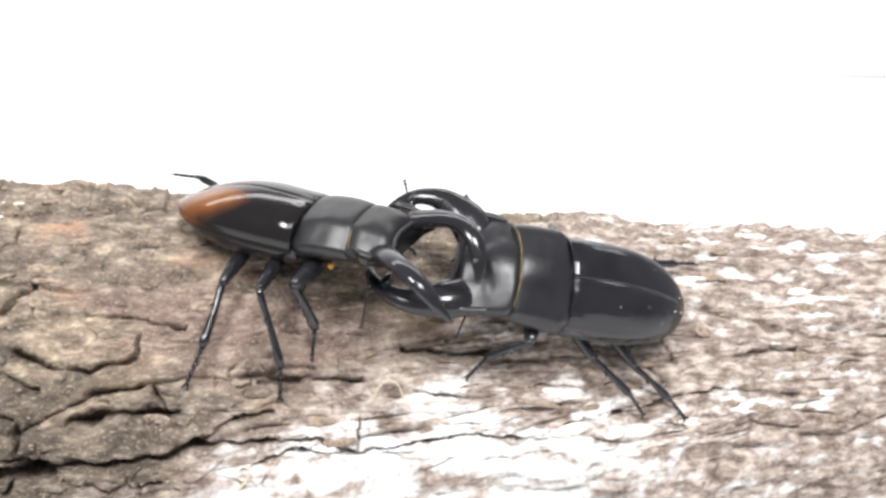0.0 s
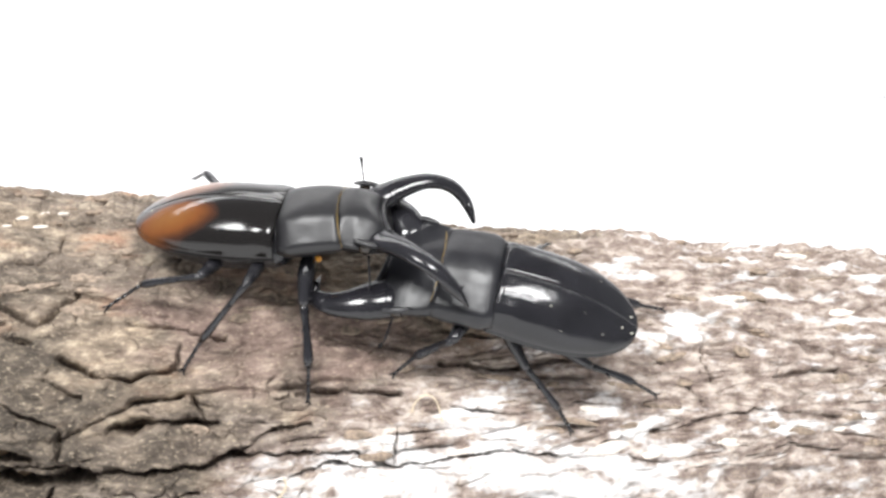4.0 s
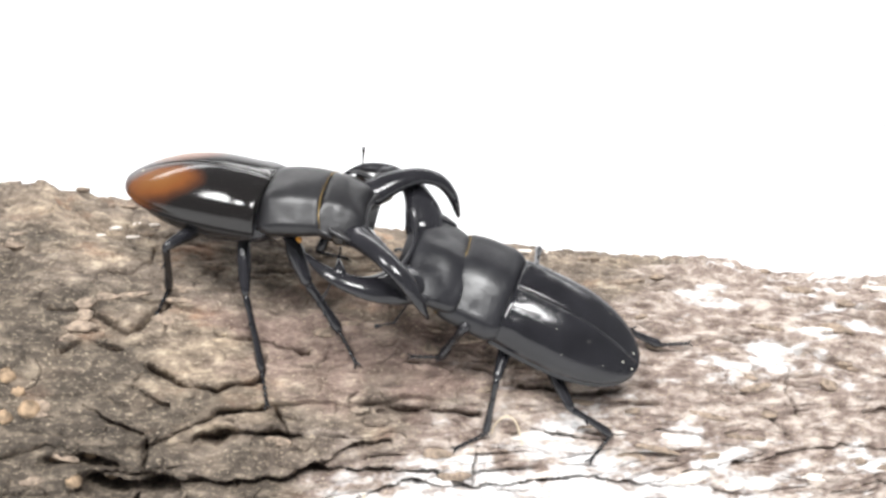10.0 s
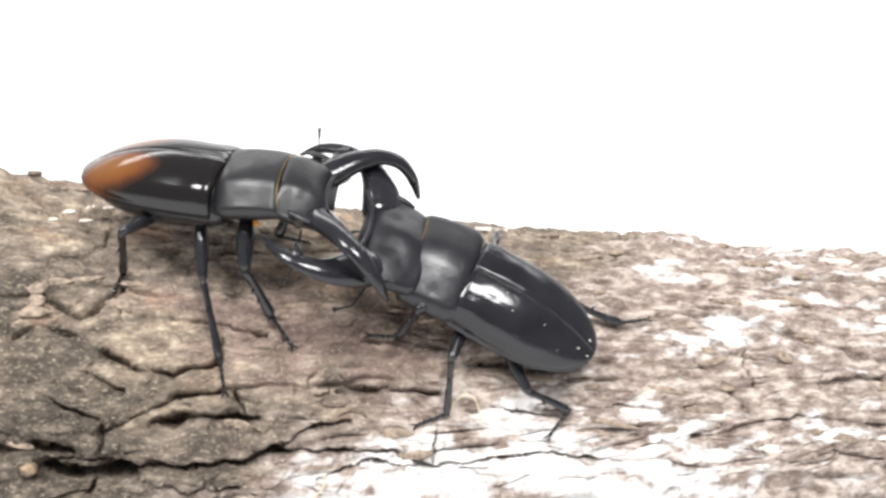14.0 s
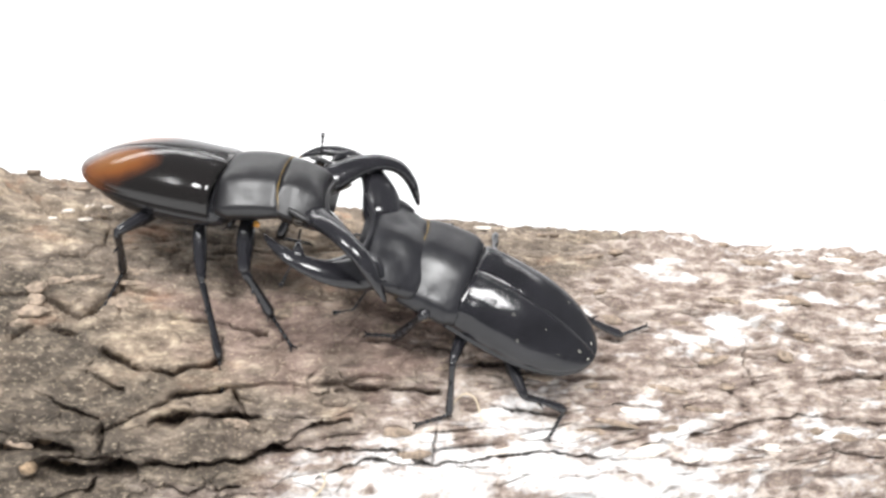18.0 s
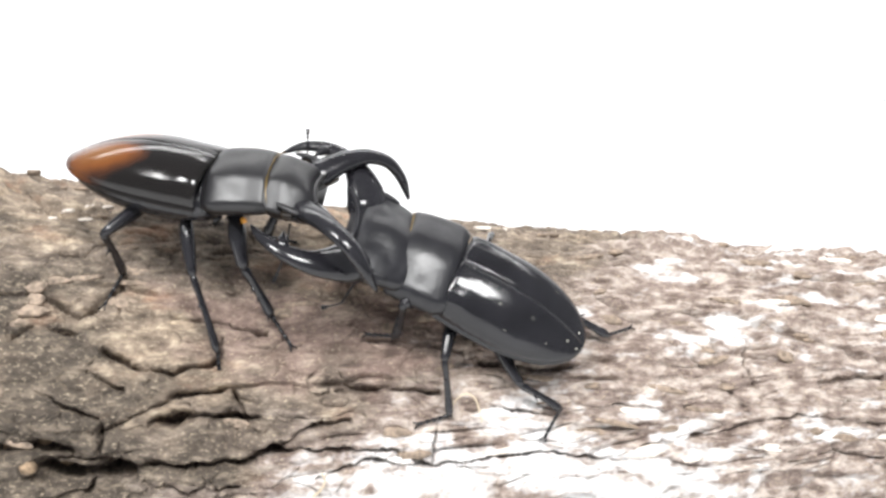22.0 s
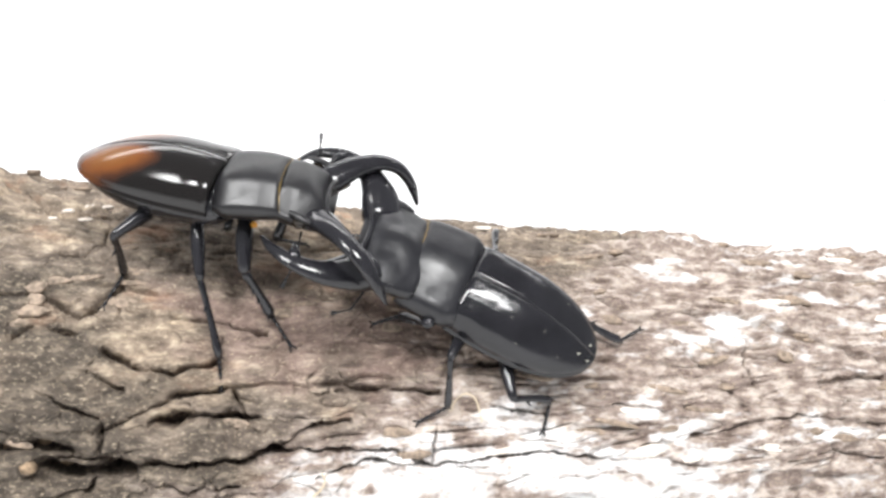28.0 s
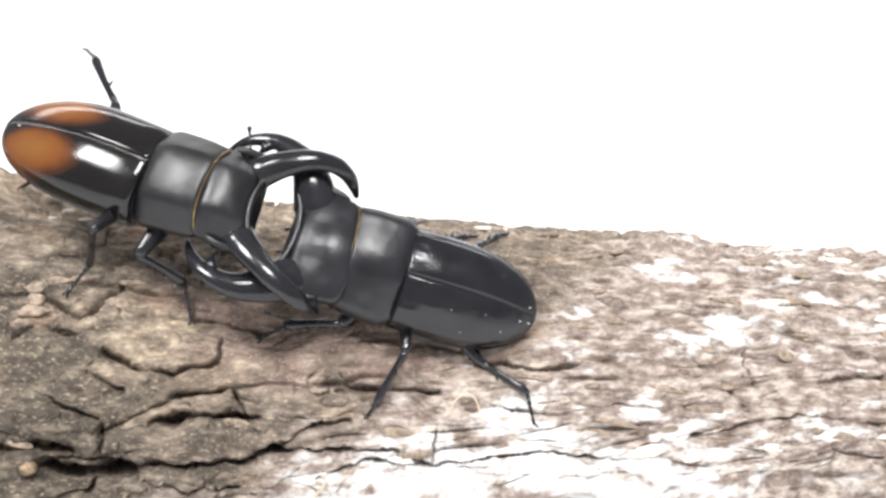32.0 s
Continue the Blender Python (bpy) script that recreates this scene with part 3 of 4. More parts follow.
def leg_pieces(name, lengths, mat, parent, spiny, stout=1.0):
    """Femur, tibia and tarsus, each along +x from its joint."""
    f, t, a = lengths
    out = []
    sh = Shape().tube([(x, 0, 0.25 * math.sin(x / f * 3.1)) for x in np.linspace(-0.8, f + 0.4, 13)], [stout * r for r in (0.8, 1.35, 1.75, 2.0, 2.1, 2.1, 2.05, 1.95, 1.8, 1.65, 1.5, 1.4, 0.9)], flat=0.85, n=12, up=(0, 1, 0))
    out.append(mesh_object("femur", sh.v, sh.f, mat, parent))
    sh = Shape().tube([(x, 0, -0.3 * math.sin(x / t * 3.1)) for x in np.linspace(-0.5, t + 0.3, 12)], [stout * r for r in (0.7, 1.1, 1.0, 0.95, 0.95, 0.98, 1.02, 1.08, 1.15, 1.25, 1.3, 0.8)], flat=0.85, n=10, up=(0, 1, 0))
    for k in range(spiny):
        x = t * (0.35 + 0.6 * k / max(1, spiny - 1))
        sh.tube([(x, 0, 0.5), (x + 0.5, 0, 1.3), (x + 1.2, 0, 2.0)], [0.45, 0.3, 0.05], n=6)
    sh.tube([(t - 0.3, 0.4, 0), (t + 1.2, 0.9, -0.5)], [0.3, 0.05], n=6)
    sh.tube([(t - 0.3, -0.4, 0), (t + 1.2, -0.9, -0.5)], [0.3, 0.05], n=6)
    out.append(mesh_object("tibia", sh.v, sh.f, mat, parent))
    sh = Shape()
    n = 5
    for k in range(n):
        x0, x1 = a * 0.82 * k / n, a * 0.82 * (k + 1) / n
        if k == n - 1:
            x1 = a * 0.88
        m = (x0 + x1) / 2
        sh.tube([(x0, 0, 0), (m, 0, 0.05), (x1 - 0.1, 0, 0)], [0.32, 0.5, 0.62 if k < n - 1 else 0.5], n=8)
    for sd in (-1, 1):
        sh.tube([(a * 0.86, sd * 0.2, 0), (a * 0.95, sd * 0.75, 0.1), (a, sd * 0.95, -0.8)], [0.3, 0.24, 0.05], n=6)
    out.append(mesh_object("tarsus", sh.v, sh.f, mat, parent))
    return out


def antenna(side, base, parent, pivot, mat, points):
    sh = Shape()
    pts = [Vector((x, side * y, z)) for x, y, z in points]
    sh.tube(spline(pts[:2], 6), [0.3, 0.28, 0.27, 0.27, 0.3, 0.35], n=7)
    q = spline(pts[1:], 9)
    for k in range(8):
        m = (q[k] + q[k + 1]) / 2
        r = 0.3 if k < 5 else 0.5 + 0.12 * (k - 5)
        sh.tube([q[k], m, q[k + 1]], [0.18, r, 0.2], n=7)
    v = [tuple(Vector(p) + Vector((base[0], side * base[1], base[2])) - pivot) for p in sh.v]
    return mesh_object("antenna", v, sh.f, mat, parent)


HIPS = {"f": (5.5, 7.0, -11.0), "m": (-5.5, 7.2, -12.3), "h": (-16.0, 6.2, -12.2)}
NECK = Vector((0, 0, -5.0))
NAPE = Vector((14, 0, -5.0))


def build_beetle(spec):
    root = tagged(new("stag_beetle"), spec["label"], "beetle", "fighting stag beetles")
    body, shell, gloss = spec["body"], spec["shell"], spec["gloss"]
    L, W = spec["elytra"]
    for side in (1, -1):
        ob = elytron(side, L, W, -6.5, body, root, spec["ribs"])
        if spec["spots"]:
            ob["label"] = "black wing case with an amber patch"
    sh = loft([(3.0, 8.0, -5.0, -12.0), (0, W * 0.86, -3.2, -14.0), (-L * 0.3, W * 0.93, -2.5, -15.5), (-L * 0.6, W * 0.85, -4.5, -14.0), (-L * 0.85, W * 0.52, -7.6, -11.5), (-L * 0.95, W * 0.2, -8.2, -9.6)])
    mesh_object("abdomen", sh.v, sh.f, gloss, root)
    sh = Shape().tube([(0.6, 0, -0.6), (-1.4, 0, 0.25), (-3.4, 0, 0.0)], [2.4, 1.9, 0.2], flat=0.25, n=14)
    mesh_object("scutellum", sh.v, sh.f, gloss, root)

    pw = spec["pronotum"]
    sh = armour([(-1.0, pw * 0.85, -1.6, -6.0, -9.4), (-0.8, pw * 0.895, -0.1, -5.9, -10.0), (0.0, pw * 0.935, 0.75, -5.8, -10.6), (2.2, pw * 1.005, 1.35, -5.7, -11.0), (6.0, pw * 1.0, 1.7, -5.6, -11.2), (10.0, pw * 0.985, 1.6, -5.6, -11.0),
                 (13.0, pw * 0.955, 1.15, -5.7, -10.6), (14.2, pw * 0.93, 0.7, -5.8, -10.2), (14.7, pw * 0.89, -0.2, -6.0, -9.8), (14.8, pw * 0.82, -1.6, -6.2, -9.0)], cave=1.3, dents=((7.5, 10.2, 1.6, 0.22), (4.0, 0.0, 1.8, 0.12)), facet=spec["facet"])
    v = [tuple(Vector(p) - NECK) for p in sh.v]
    pron = mesh_object("pronotum", v, sh.f, shell, root)
    for x, k in ((-0.75, 0.905), (14.5, 0.90)):
        bow = 0.0 if x < 0 else 1.2
        turn = np.linspace(0.0, math.pi, 46)
        hem = Shape().tube([(x + bow * abs(math.cos(a)) ** 2.2, pw * k * math.copysign(abs(math.cos(a)) ** 0.89, math.cos(a)), -5.9 + (6.05 if x < 0 else 6.1) * abs(math.sin(a)) ** 0.89) for a in turn], [0.14 if x < 0 else 0.08] * 46, n=6, up=(1, 0, 0))
        mesh_object("collar_rim", [tuple(Vector(p) - NECK) for p in hem.v], hem.f, HAIR if x > 0 else gloss, pron)

    hw = spec["head"]
    hl = spec["head_length"]
    x0 = 13.0
    sh = armour([(x0 - 0.3, hw * 0.80, -0.8, -5.6, -9.6), (x0 + 1.0, hw * 0.92, 0.35, -5.2, -10.8), (x0 + hl * 0.35, hw * 0.99, 0.95, -4.9, -11.0), (x0 + hl * 0.62, hw * 1.01, 0.75, -4.9, -10.6), (x0 + hl * 0.82, hw * 1.0, 0.0, -5.1, -9.8),
                 (x0 + hl * 0.93, hw * 0.97, -0.95, -5.3, -9.2), (x0 + hl * 0.98, hw * 0.94, -2.2, -5.4, -8.6), (x0 + hl, hw * 0.88, -4.0, -5.6, -7.8)], upper=2.5, cave=spec["cave"], dents=spec["dents"], facet=spec["facet"])
    v = [tuple(Vector(p) - NAPE) for p in sh.v]
    head = mesh_object("head", v, sh.f, shell, root)
    jaws = {}
    for side in (1, -1):
        e = Shape().ball((x0 + hl * 0.62 - NAPE.x, side * (hw * 0.985), -4.6 - NAPE.z), (1.7, 1.1, 1.7), 14, 9)
        mesh_object("eye", e.v, e.f, EYE, head)
        ridge = Shape().tube(spline([(x0 + hl * 0.35, side * hw * 0.95, -2.4), (x0 + hl * 0.7, side * hw * 1.02, -2.7), (x0 + hl * 1.15, side * hw * 0.98, -3.4)], 12), [0.3, 0.6, 0.8, 0.9, 1.0, 1.0, 1.0, 0.95, 0.9, 0.8, 0.6, 0.3], flat=0.6, n=8)
        mesh_object("eye_ridge", [tuple(Vector(p) - NAPE) for p in ridge.v], ridge.f, shell, head)
        jaws[side] = mandible(side, spec["jaw"], spec["jaw_radii"], spec["teeth"], gloss, head, NAPE)
        antenna(side, (x0 + hl * 0.72, hw * 0.9, -7.5), head, NAPE, gloss, spec["antenna"][0 if side == 1 else 1])
        palp = Shape().tube(spline([(x0 + hl * 0.9, side * 2.6, -8.0), (x0 + hl + 1.8, side * 3.4, -9.2), (x0 + hl + 2.8, side * 3.0, -10.4)], 8), [0.3, 0.4, 0.35, 0.42, 0.36, 0.42, 0.45, 0.2], n=7)
        mesh_object("palp", [tuple(Vector(p) - NAPE) for p in palp.v], palp.f, gloss, head)
    brow = Shape().tube(spline([(x0 + hl + 3.6, -hw * 0.85, -3.0), (x0 + hl + 0.9, -hw * 0.45, -2.8), (x0 + hl, 0, -2.6), (x0 + hl + 0.9, hw * 0.45, -2.8), (x0 + hl + 3.6, hw * 0.85, -3.0)], 25), [0.75] * 25, n=8)
    mesh_object("brow", [tuple(Vector(p) - NAPE) for p in brow.v], brow.f, shell, head)

    specks = ((-34, 3.0), (-36.2, -1.5), (-29, 7.5), (-26, -7.0), (-37.2, 2.6), (-14, 6.0), (-23, 4.5), (-18, 10.6))
    for x, y in specks if not spec["spots"] else ((-36.0, -1.2),):
        w, top, edge, back = dome(L, W, -6.5, -x / L)
        a = math.asin(min(0.99, abs(y) / w) ** (1 / 0.96))
        r = 0.24 if x < -30 else 0.11
        d = Shape().ball((x, y, edge + (top - edge) * math.cos(a) ** 0.86 + 0.05), (r * 1.2, r, 0.15), 7, 5)
        mesh_object("dust_speck", d.v, d.f, DUST, root)["label"] = "pale speck of dust"
    legs = {}
    for side, s in (("l", 1), ("r", -1)):
        for row in "fmh":
            legs[side + row] = leg_pieces(side + row, spec["legs"][row], gloss, root, 4 if row == "f" else 1, 1.22 if row == "f" else 1.0)
            if row == "f":
                sh = Shape().ball((HIPS["f"][0], s * 6.4, -11.4), (2.2, 2.6, 1.7), 12, 8)
                mesh_object("coxa", [tuple(Vector(p) - NECK) for p in sh.v], sh.f, gloss, pron)
                sh = Shape().ball((HIPS["f"][0] + 2.4, s * 7.8, -11.6), (0.9, 0.8, 0.9), 10, 6)
                mesh_object("joint_hair", [tuple(Vector(p) - NECK) for p in sh.v], sh.f, TENDON, pron)["label"] = "amber joint fringe"
    return {"root": root, "pronotum": pron, "head": head, "jaws": jaws, "legs": legs, "spec": spec}


SPOTTED = build_beetle(dict(
    label="glossy black stag beetle with amber patches on its wing cases",
    body=AMBER, shell=SHELL_L, gloss=GLOSS, spots=True, size=0.9837, ribs=0.0, facet=(0.45, 0.75), dents=((20.0, 6.5, 2.6, 0.45), (24.0, 0.0, 3.0, 0.5)), elytra=(41, 13.8), pronotum=13, head=12.6, head_length=11.5, cave=5.4,
    jaw=[(24.5, 9.2, -4.2), (29.5, 12.5, -1.6), (35.5, 15.5, 0.0), (41.5, 16.8, -0.8), (46.5, 16.4, -4.5), (50.0, 14.6, -9.5)],
    jaw_radii=[4.4, 3.6, 2.9, 2.6, 2.4, 1.9, 0.6],
    teeth=[(6, (1.2, -3.4, -0.2), 1.5), (20, (1.4, -2.6, -0.2), 1.0)],
    knee_lead=-0.9, antenna=([(0, 0, 0), (-1.0, 4.0, 2.0), (-3.0, 4.6, 11.0)], [(0, 0, 0), (1.0, 3.5, -6), (0.0, 5.0, -15)]),
    legs={"f": (13, 15, 11), "m": (16, 20, 10), "h": (15, 17, 12)}))
DARK = build_beetle(dict(
    label="satin black broad stag beetle with thick toothed jaws",
    body=WING_R, shell=SHELL_R, gloss=GLOSS, spots=False, size=0.97, ribs=1.2, facet=(0.15, 0.30), dents=((23.5, 4.2, 3.2, 0.9), (25.5, 0.0, 3.0, 0.7), (19.0, 8.0, 1.5, 0.25)), elytra=(39, 13.6), pronotum=14.49, head=14.7, head_length=15.6, cave=3.0,
    jaw=[(26.1, 10.0, -5.0), (31.1, 14.4, -3.5), (37.6, 17.5, -3.0), (44.6, 17.0, -3.6), (50.1, 13.5, -5.4), (53.1, 8.4, -8.0)],
    jaw_radii=[6.0, 5.4, 3.9, 2.8, 2.1, 1.4, 0.3],
    teeth=[(15, (1.2, -6.4, 0.1), 2.0), (5, (2.0, -3.4, 0.3), 1.6)],
    knee_lead=0.8, antenna=([(0, 0, 0), (1.5, 5.5, -4), (4.5, 4.0, -10)], [(0, 0, 0), (2.5, 6.0, 0), (7.0, 7.5, 4.5)]),
    legs={"f": (11, 14, 9), "m": (13, 15, 10), "h": (16, 14, 10)}))


# ---- how they move ----
# seconds; body place in mm and turn in degrees; pitch, yaw and roll of the pronotum, then of the head; jaws opened, left and right
SPOTTED_POSES = [
    (0, -20.2, -38.7, 70.9, 9.3, 4.9, -33.2, -4.4, 0.4, 6.1, 4.5, -0.4, -0.5, -41.9, 16.1),
    (0.5, -25.9, -41.8, 72.3, 22.7, -8.0, -26.0, 0.4, 0.4, 4.0, 6.0, -2.9, 0.2, -29.6, 7.4),
    (1, -27.0, -42.1, 73.0, 20.9, -5.6, -16.6, -1.2, 4.4, 4.9, 11.7, -0.3, -10.1, -6.6, 26.7),
    (1.5, -26.3, -44.3, 73.4, 29.6, -8.5, -23.7, 1.8, 1.5, 6.2, 6.7, 7.6, -7.6, -14.9, 29.7),
    (2, -28.5, -37.3, 72.7, 20.6, 1.0, -35.9, -11.2, -2.3, 5.8, -1.7, 2.7, -12.8, -35.2, -19.7),
    (2.5, -32.2, -36.9, 72.4, 20.3, 4.2, -29.8, -11.9, 1.7, 7.6, 7.0, 5.4, -10.0, -30.3, -3.5),
    (3, -34.0, -38.9, 73.6, 23.8, -1.3, -18.1, -4.4, 5.5, 5.8, 0.7, 4.6, -7.9, -7.1, 12.8),
    (3.5, -35.0, -39.4, 74.3, 19.6, -1.6, -17.0, -7.2, 7.8, 1.5, 12.5, 7.2, 0.2, -15.7, 27.2),
    (5.5, -53.0, -45.7, 78.2, 41.3, 2.3, -30.0, 8.6, 1.7, 5.8, 26.3, 3.0, 1.9, 2.8, 10.6),
    (6, -55.7, -44.4, 80.2, 44.2, 2.2, -30.6, 7.3, 3.1, 4.9, 33.3, -0.1, 0.3, 1.6, 15.6),
    (6.5, -58.0, -37.4, 83.1, 26.8, -7.9, -24.3, 2.8, 5.7, 5.0, 34.4, 1.9, 2.0, 4.8, 19.9),
    (7, -59.9, -36.3, 83.7, 22.0, -1.4, -20.1, -1.9, 6.5, 5.3, 28.9, 1.4, 1.7, 10.2, 20.1),
    (8, -63.3, -39.6, 83.7, 19.7, 2.0, -19.4, -5.6, 6.9, 5.6, 25.6, 2.4, 2.1, 0.8, 22.7),
    (10, -63.0, -38.4, 83.8, 21.6, 5.2, -18.7, -6.4, 5.1, 4.1, 23.1, 2.3, 1.0, 7.6, 19.8),
    (13, -62.8, -38.8, 83.8, 21.1, 2.1, -20.4, -1.1, 5.9, 5.2, 20.9, 4.5, 1.2, 4.1, 23.4),
    (17, -61.2, -39.7, 83.0, 17.8, 5.1, -21.8, -5.5, 7.9, 4.2, 23.6, 2.4, 0.4, 9.3, 23.3),
    (21, -64.9, -39.3, 84.1, 12.9, 6.1, -20.4, -6.4, 8.4, 6.9, 18.5, 2.9, -0.4, 6.7, 25.1),
    (25, -63.8, -39.4, 84.1, 15.1, 6.8, -20.3, -4.3, 8.4, 5.7, 18.4, 2.3, -0.3, 8.2, 25.3),
    (28, -61.9, -41.1, 83.8, 15.9, 6.9, -20.4, -3.3, 9.0, 4.1, 18.6, 3.1, 1.8, 8.3, 25.1),
    (30, -64.9, -39.0, 84.2, 15.8, 6.2, -20.5, -4.5, 7.9, 5.1, 17.2, 3.3, 0.7, 6.6, 23.0),
    (31, -67.7, -31.4, 91.3, 17.9, 8.1, -20.9, -4.5, 6.1, 6.9, 18.7, 0.7, -0.8, 5.3, 19.1),
    (31.5, -74.3, -27.9, 88.1, 23.1, 8.9, -20.4, -3.7, 5.9, 1.8, 10.6, -1.5, 10.2, -3.3, 6.0),
    (32, -79.6, -45.5, 84.2, 43.7, 15.3, -18.8, -3.2, 3.2, 10.1, 20.4, 3.9, -4.1, -1.3, 9.8),
]
DARK_POSES = [
    (0, 43.4, -56.1, 56.0, -57.5, -12.6, -175.2, 0.7, -2.2, 4.0, 21.8, -7.9, 7.4, -10.6, 1.5),
    (0.5, 45.6, -55.5, 58.8, -50.7, -19.6, -178.1, 0.5, 0.5, 2.5, 8.4, -3.4, -0.4, 0.6, 1.6),
    (1, 34.7, -61.5, 56.8, -50.1, -6.3, -187.8, 7.2, 0.8, 6.9, 7.1, -0.3, 15.4, -3.3, 55.9),
    (1.5, 38.3, -55.0, 57.7, -51.4, -20.6, -179.1, -3.8, -1.3, 8.4, -4.3, -1.8, 8.9, 14.3, 22.9),
    (2, 27.3, -51.3, 64.4, -49.3, -16.8, -179.7, -1.0, 2.8, 4.7, -10.0, -2.5, -1.4, -17.2, -17.8),
    (2.5, 27.0, -53.6, 64.7, -43.3, -14.1, -185.6, -0.5, 3.3, 3.0, 1.0, -1.3, 5.1, -6.2, 8.2),
    (3, 27.2, -53.5, 64.2, -32.6, -14.3, -191.5, 3.8, 4.0, 1.1, 19.0, 2.4, -1.3, -17.3, 10.0),
    (3.5, 18.3, -55.6, 63.3, -37.5, -14.8, -193.9, 9.5, 3.2, 2.4, 13.8, -4.4, -0.1, -15.9, 10.0),
    (5.5, 8.1, -56.4, 58.5, -51.0, -11.2, -181.5, 3.5, 1.4, 0.3, 7.0, -3.1, -3.5, 15.3, 15.3),
    (6, 6.1, -55.5, 58.5, -46.0, -10.9, -183.9, 3.8, -0.7, 0.7, 4.7, -6.9, -8.5, 17.0, 11.5),
    (6.5, 5.7, -50.9, 60.6, -33.6, -23.1, -190.9, 2.7, -0.4, -0.7, 2.7, 3.6, 1.9, -0.1, 8.1),
    (7, 3.0, -49.9, 60.9, -34.2, -23.7, -192.3, 2.8, 1.1, -0.5, 1.0, 1.4, 8.1, 1.6, 7.5),
    (8, -2.0, -49.5, 61.8, -38.6, -20.3, -193.9, 0.5, 3.1, -0.3, -13.2, 5.5, 9.8, 6.5, 21.3),
    (10, -2.3, -48.8, 61.3, -42.3, -22.5, -192.5, 1.0, 2.5, 1.6, -9.9, 4.8, 11.2, 10.4, 21.5),
    (13, -2.2, -49.0, 61.3, -39.6, -25.4, -196.7, 0.9, 8.3, -0.7, -10.7, 3.9, 12.7, 9.4, 23.6),
    (17, -1.4, -50.0, 59.2, -40.2, -25.0, -195.2, 1.1, 5.4, 2.4, -12.1, 5.9, 10.4, 8.0, 23.3),
    (21, -5.3, -49.2, 62.4, -39.5, -24.7, -195.5, 2.8, 7.9, 2.9, -13.2, 6.4, 9.4, 1.3, 23.9),
    (25, -4.9, -49.7, 60.7, -38.9, -24.5, -195.9, 1.1, 4.8, 4.4, -10.3, 8.0, 7.2, 4.6, 23.0),
    (28, -2.5, -50.9, 59.5, -42.0, -25.0, -195.3, 1.1, 5.0, 3.1, -10.7, 5.5, 11.4, 7.5, 21.2),
    (30, -5.5, -49.9, 61.3, -43.4, -23.4, -195.9, 1.2, 6.2, 3.2, -11.6, 2.9, 9.9, 4.0, 20.2),
    (31, -9.6, -44.5, 64.8, -43.3, -25.2, -201.4, -2.7, 6.1, 5.4, -13.7, 7.9, 9.6, 2.7, 22.3),
    (31.5, -12.2, -41.0, 64.0, -48.8, -24.0, -196.7, -2.6, 5.7, 3.7, -10.5, 8.7, 8.3, -3.2, 19.6),
    (32, -19.0, -50.9, 59.9, -65.7, -16.8, -178.7, 1.5, -2.9, -3.3, 0.9, -0.7, 13.9, 1.0, 19.2),
]
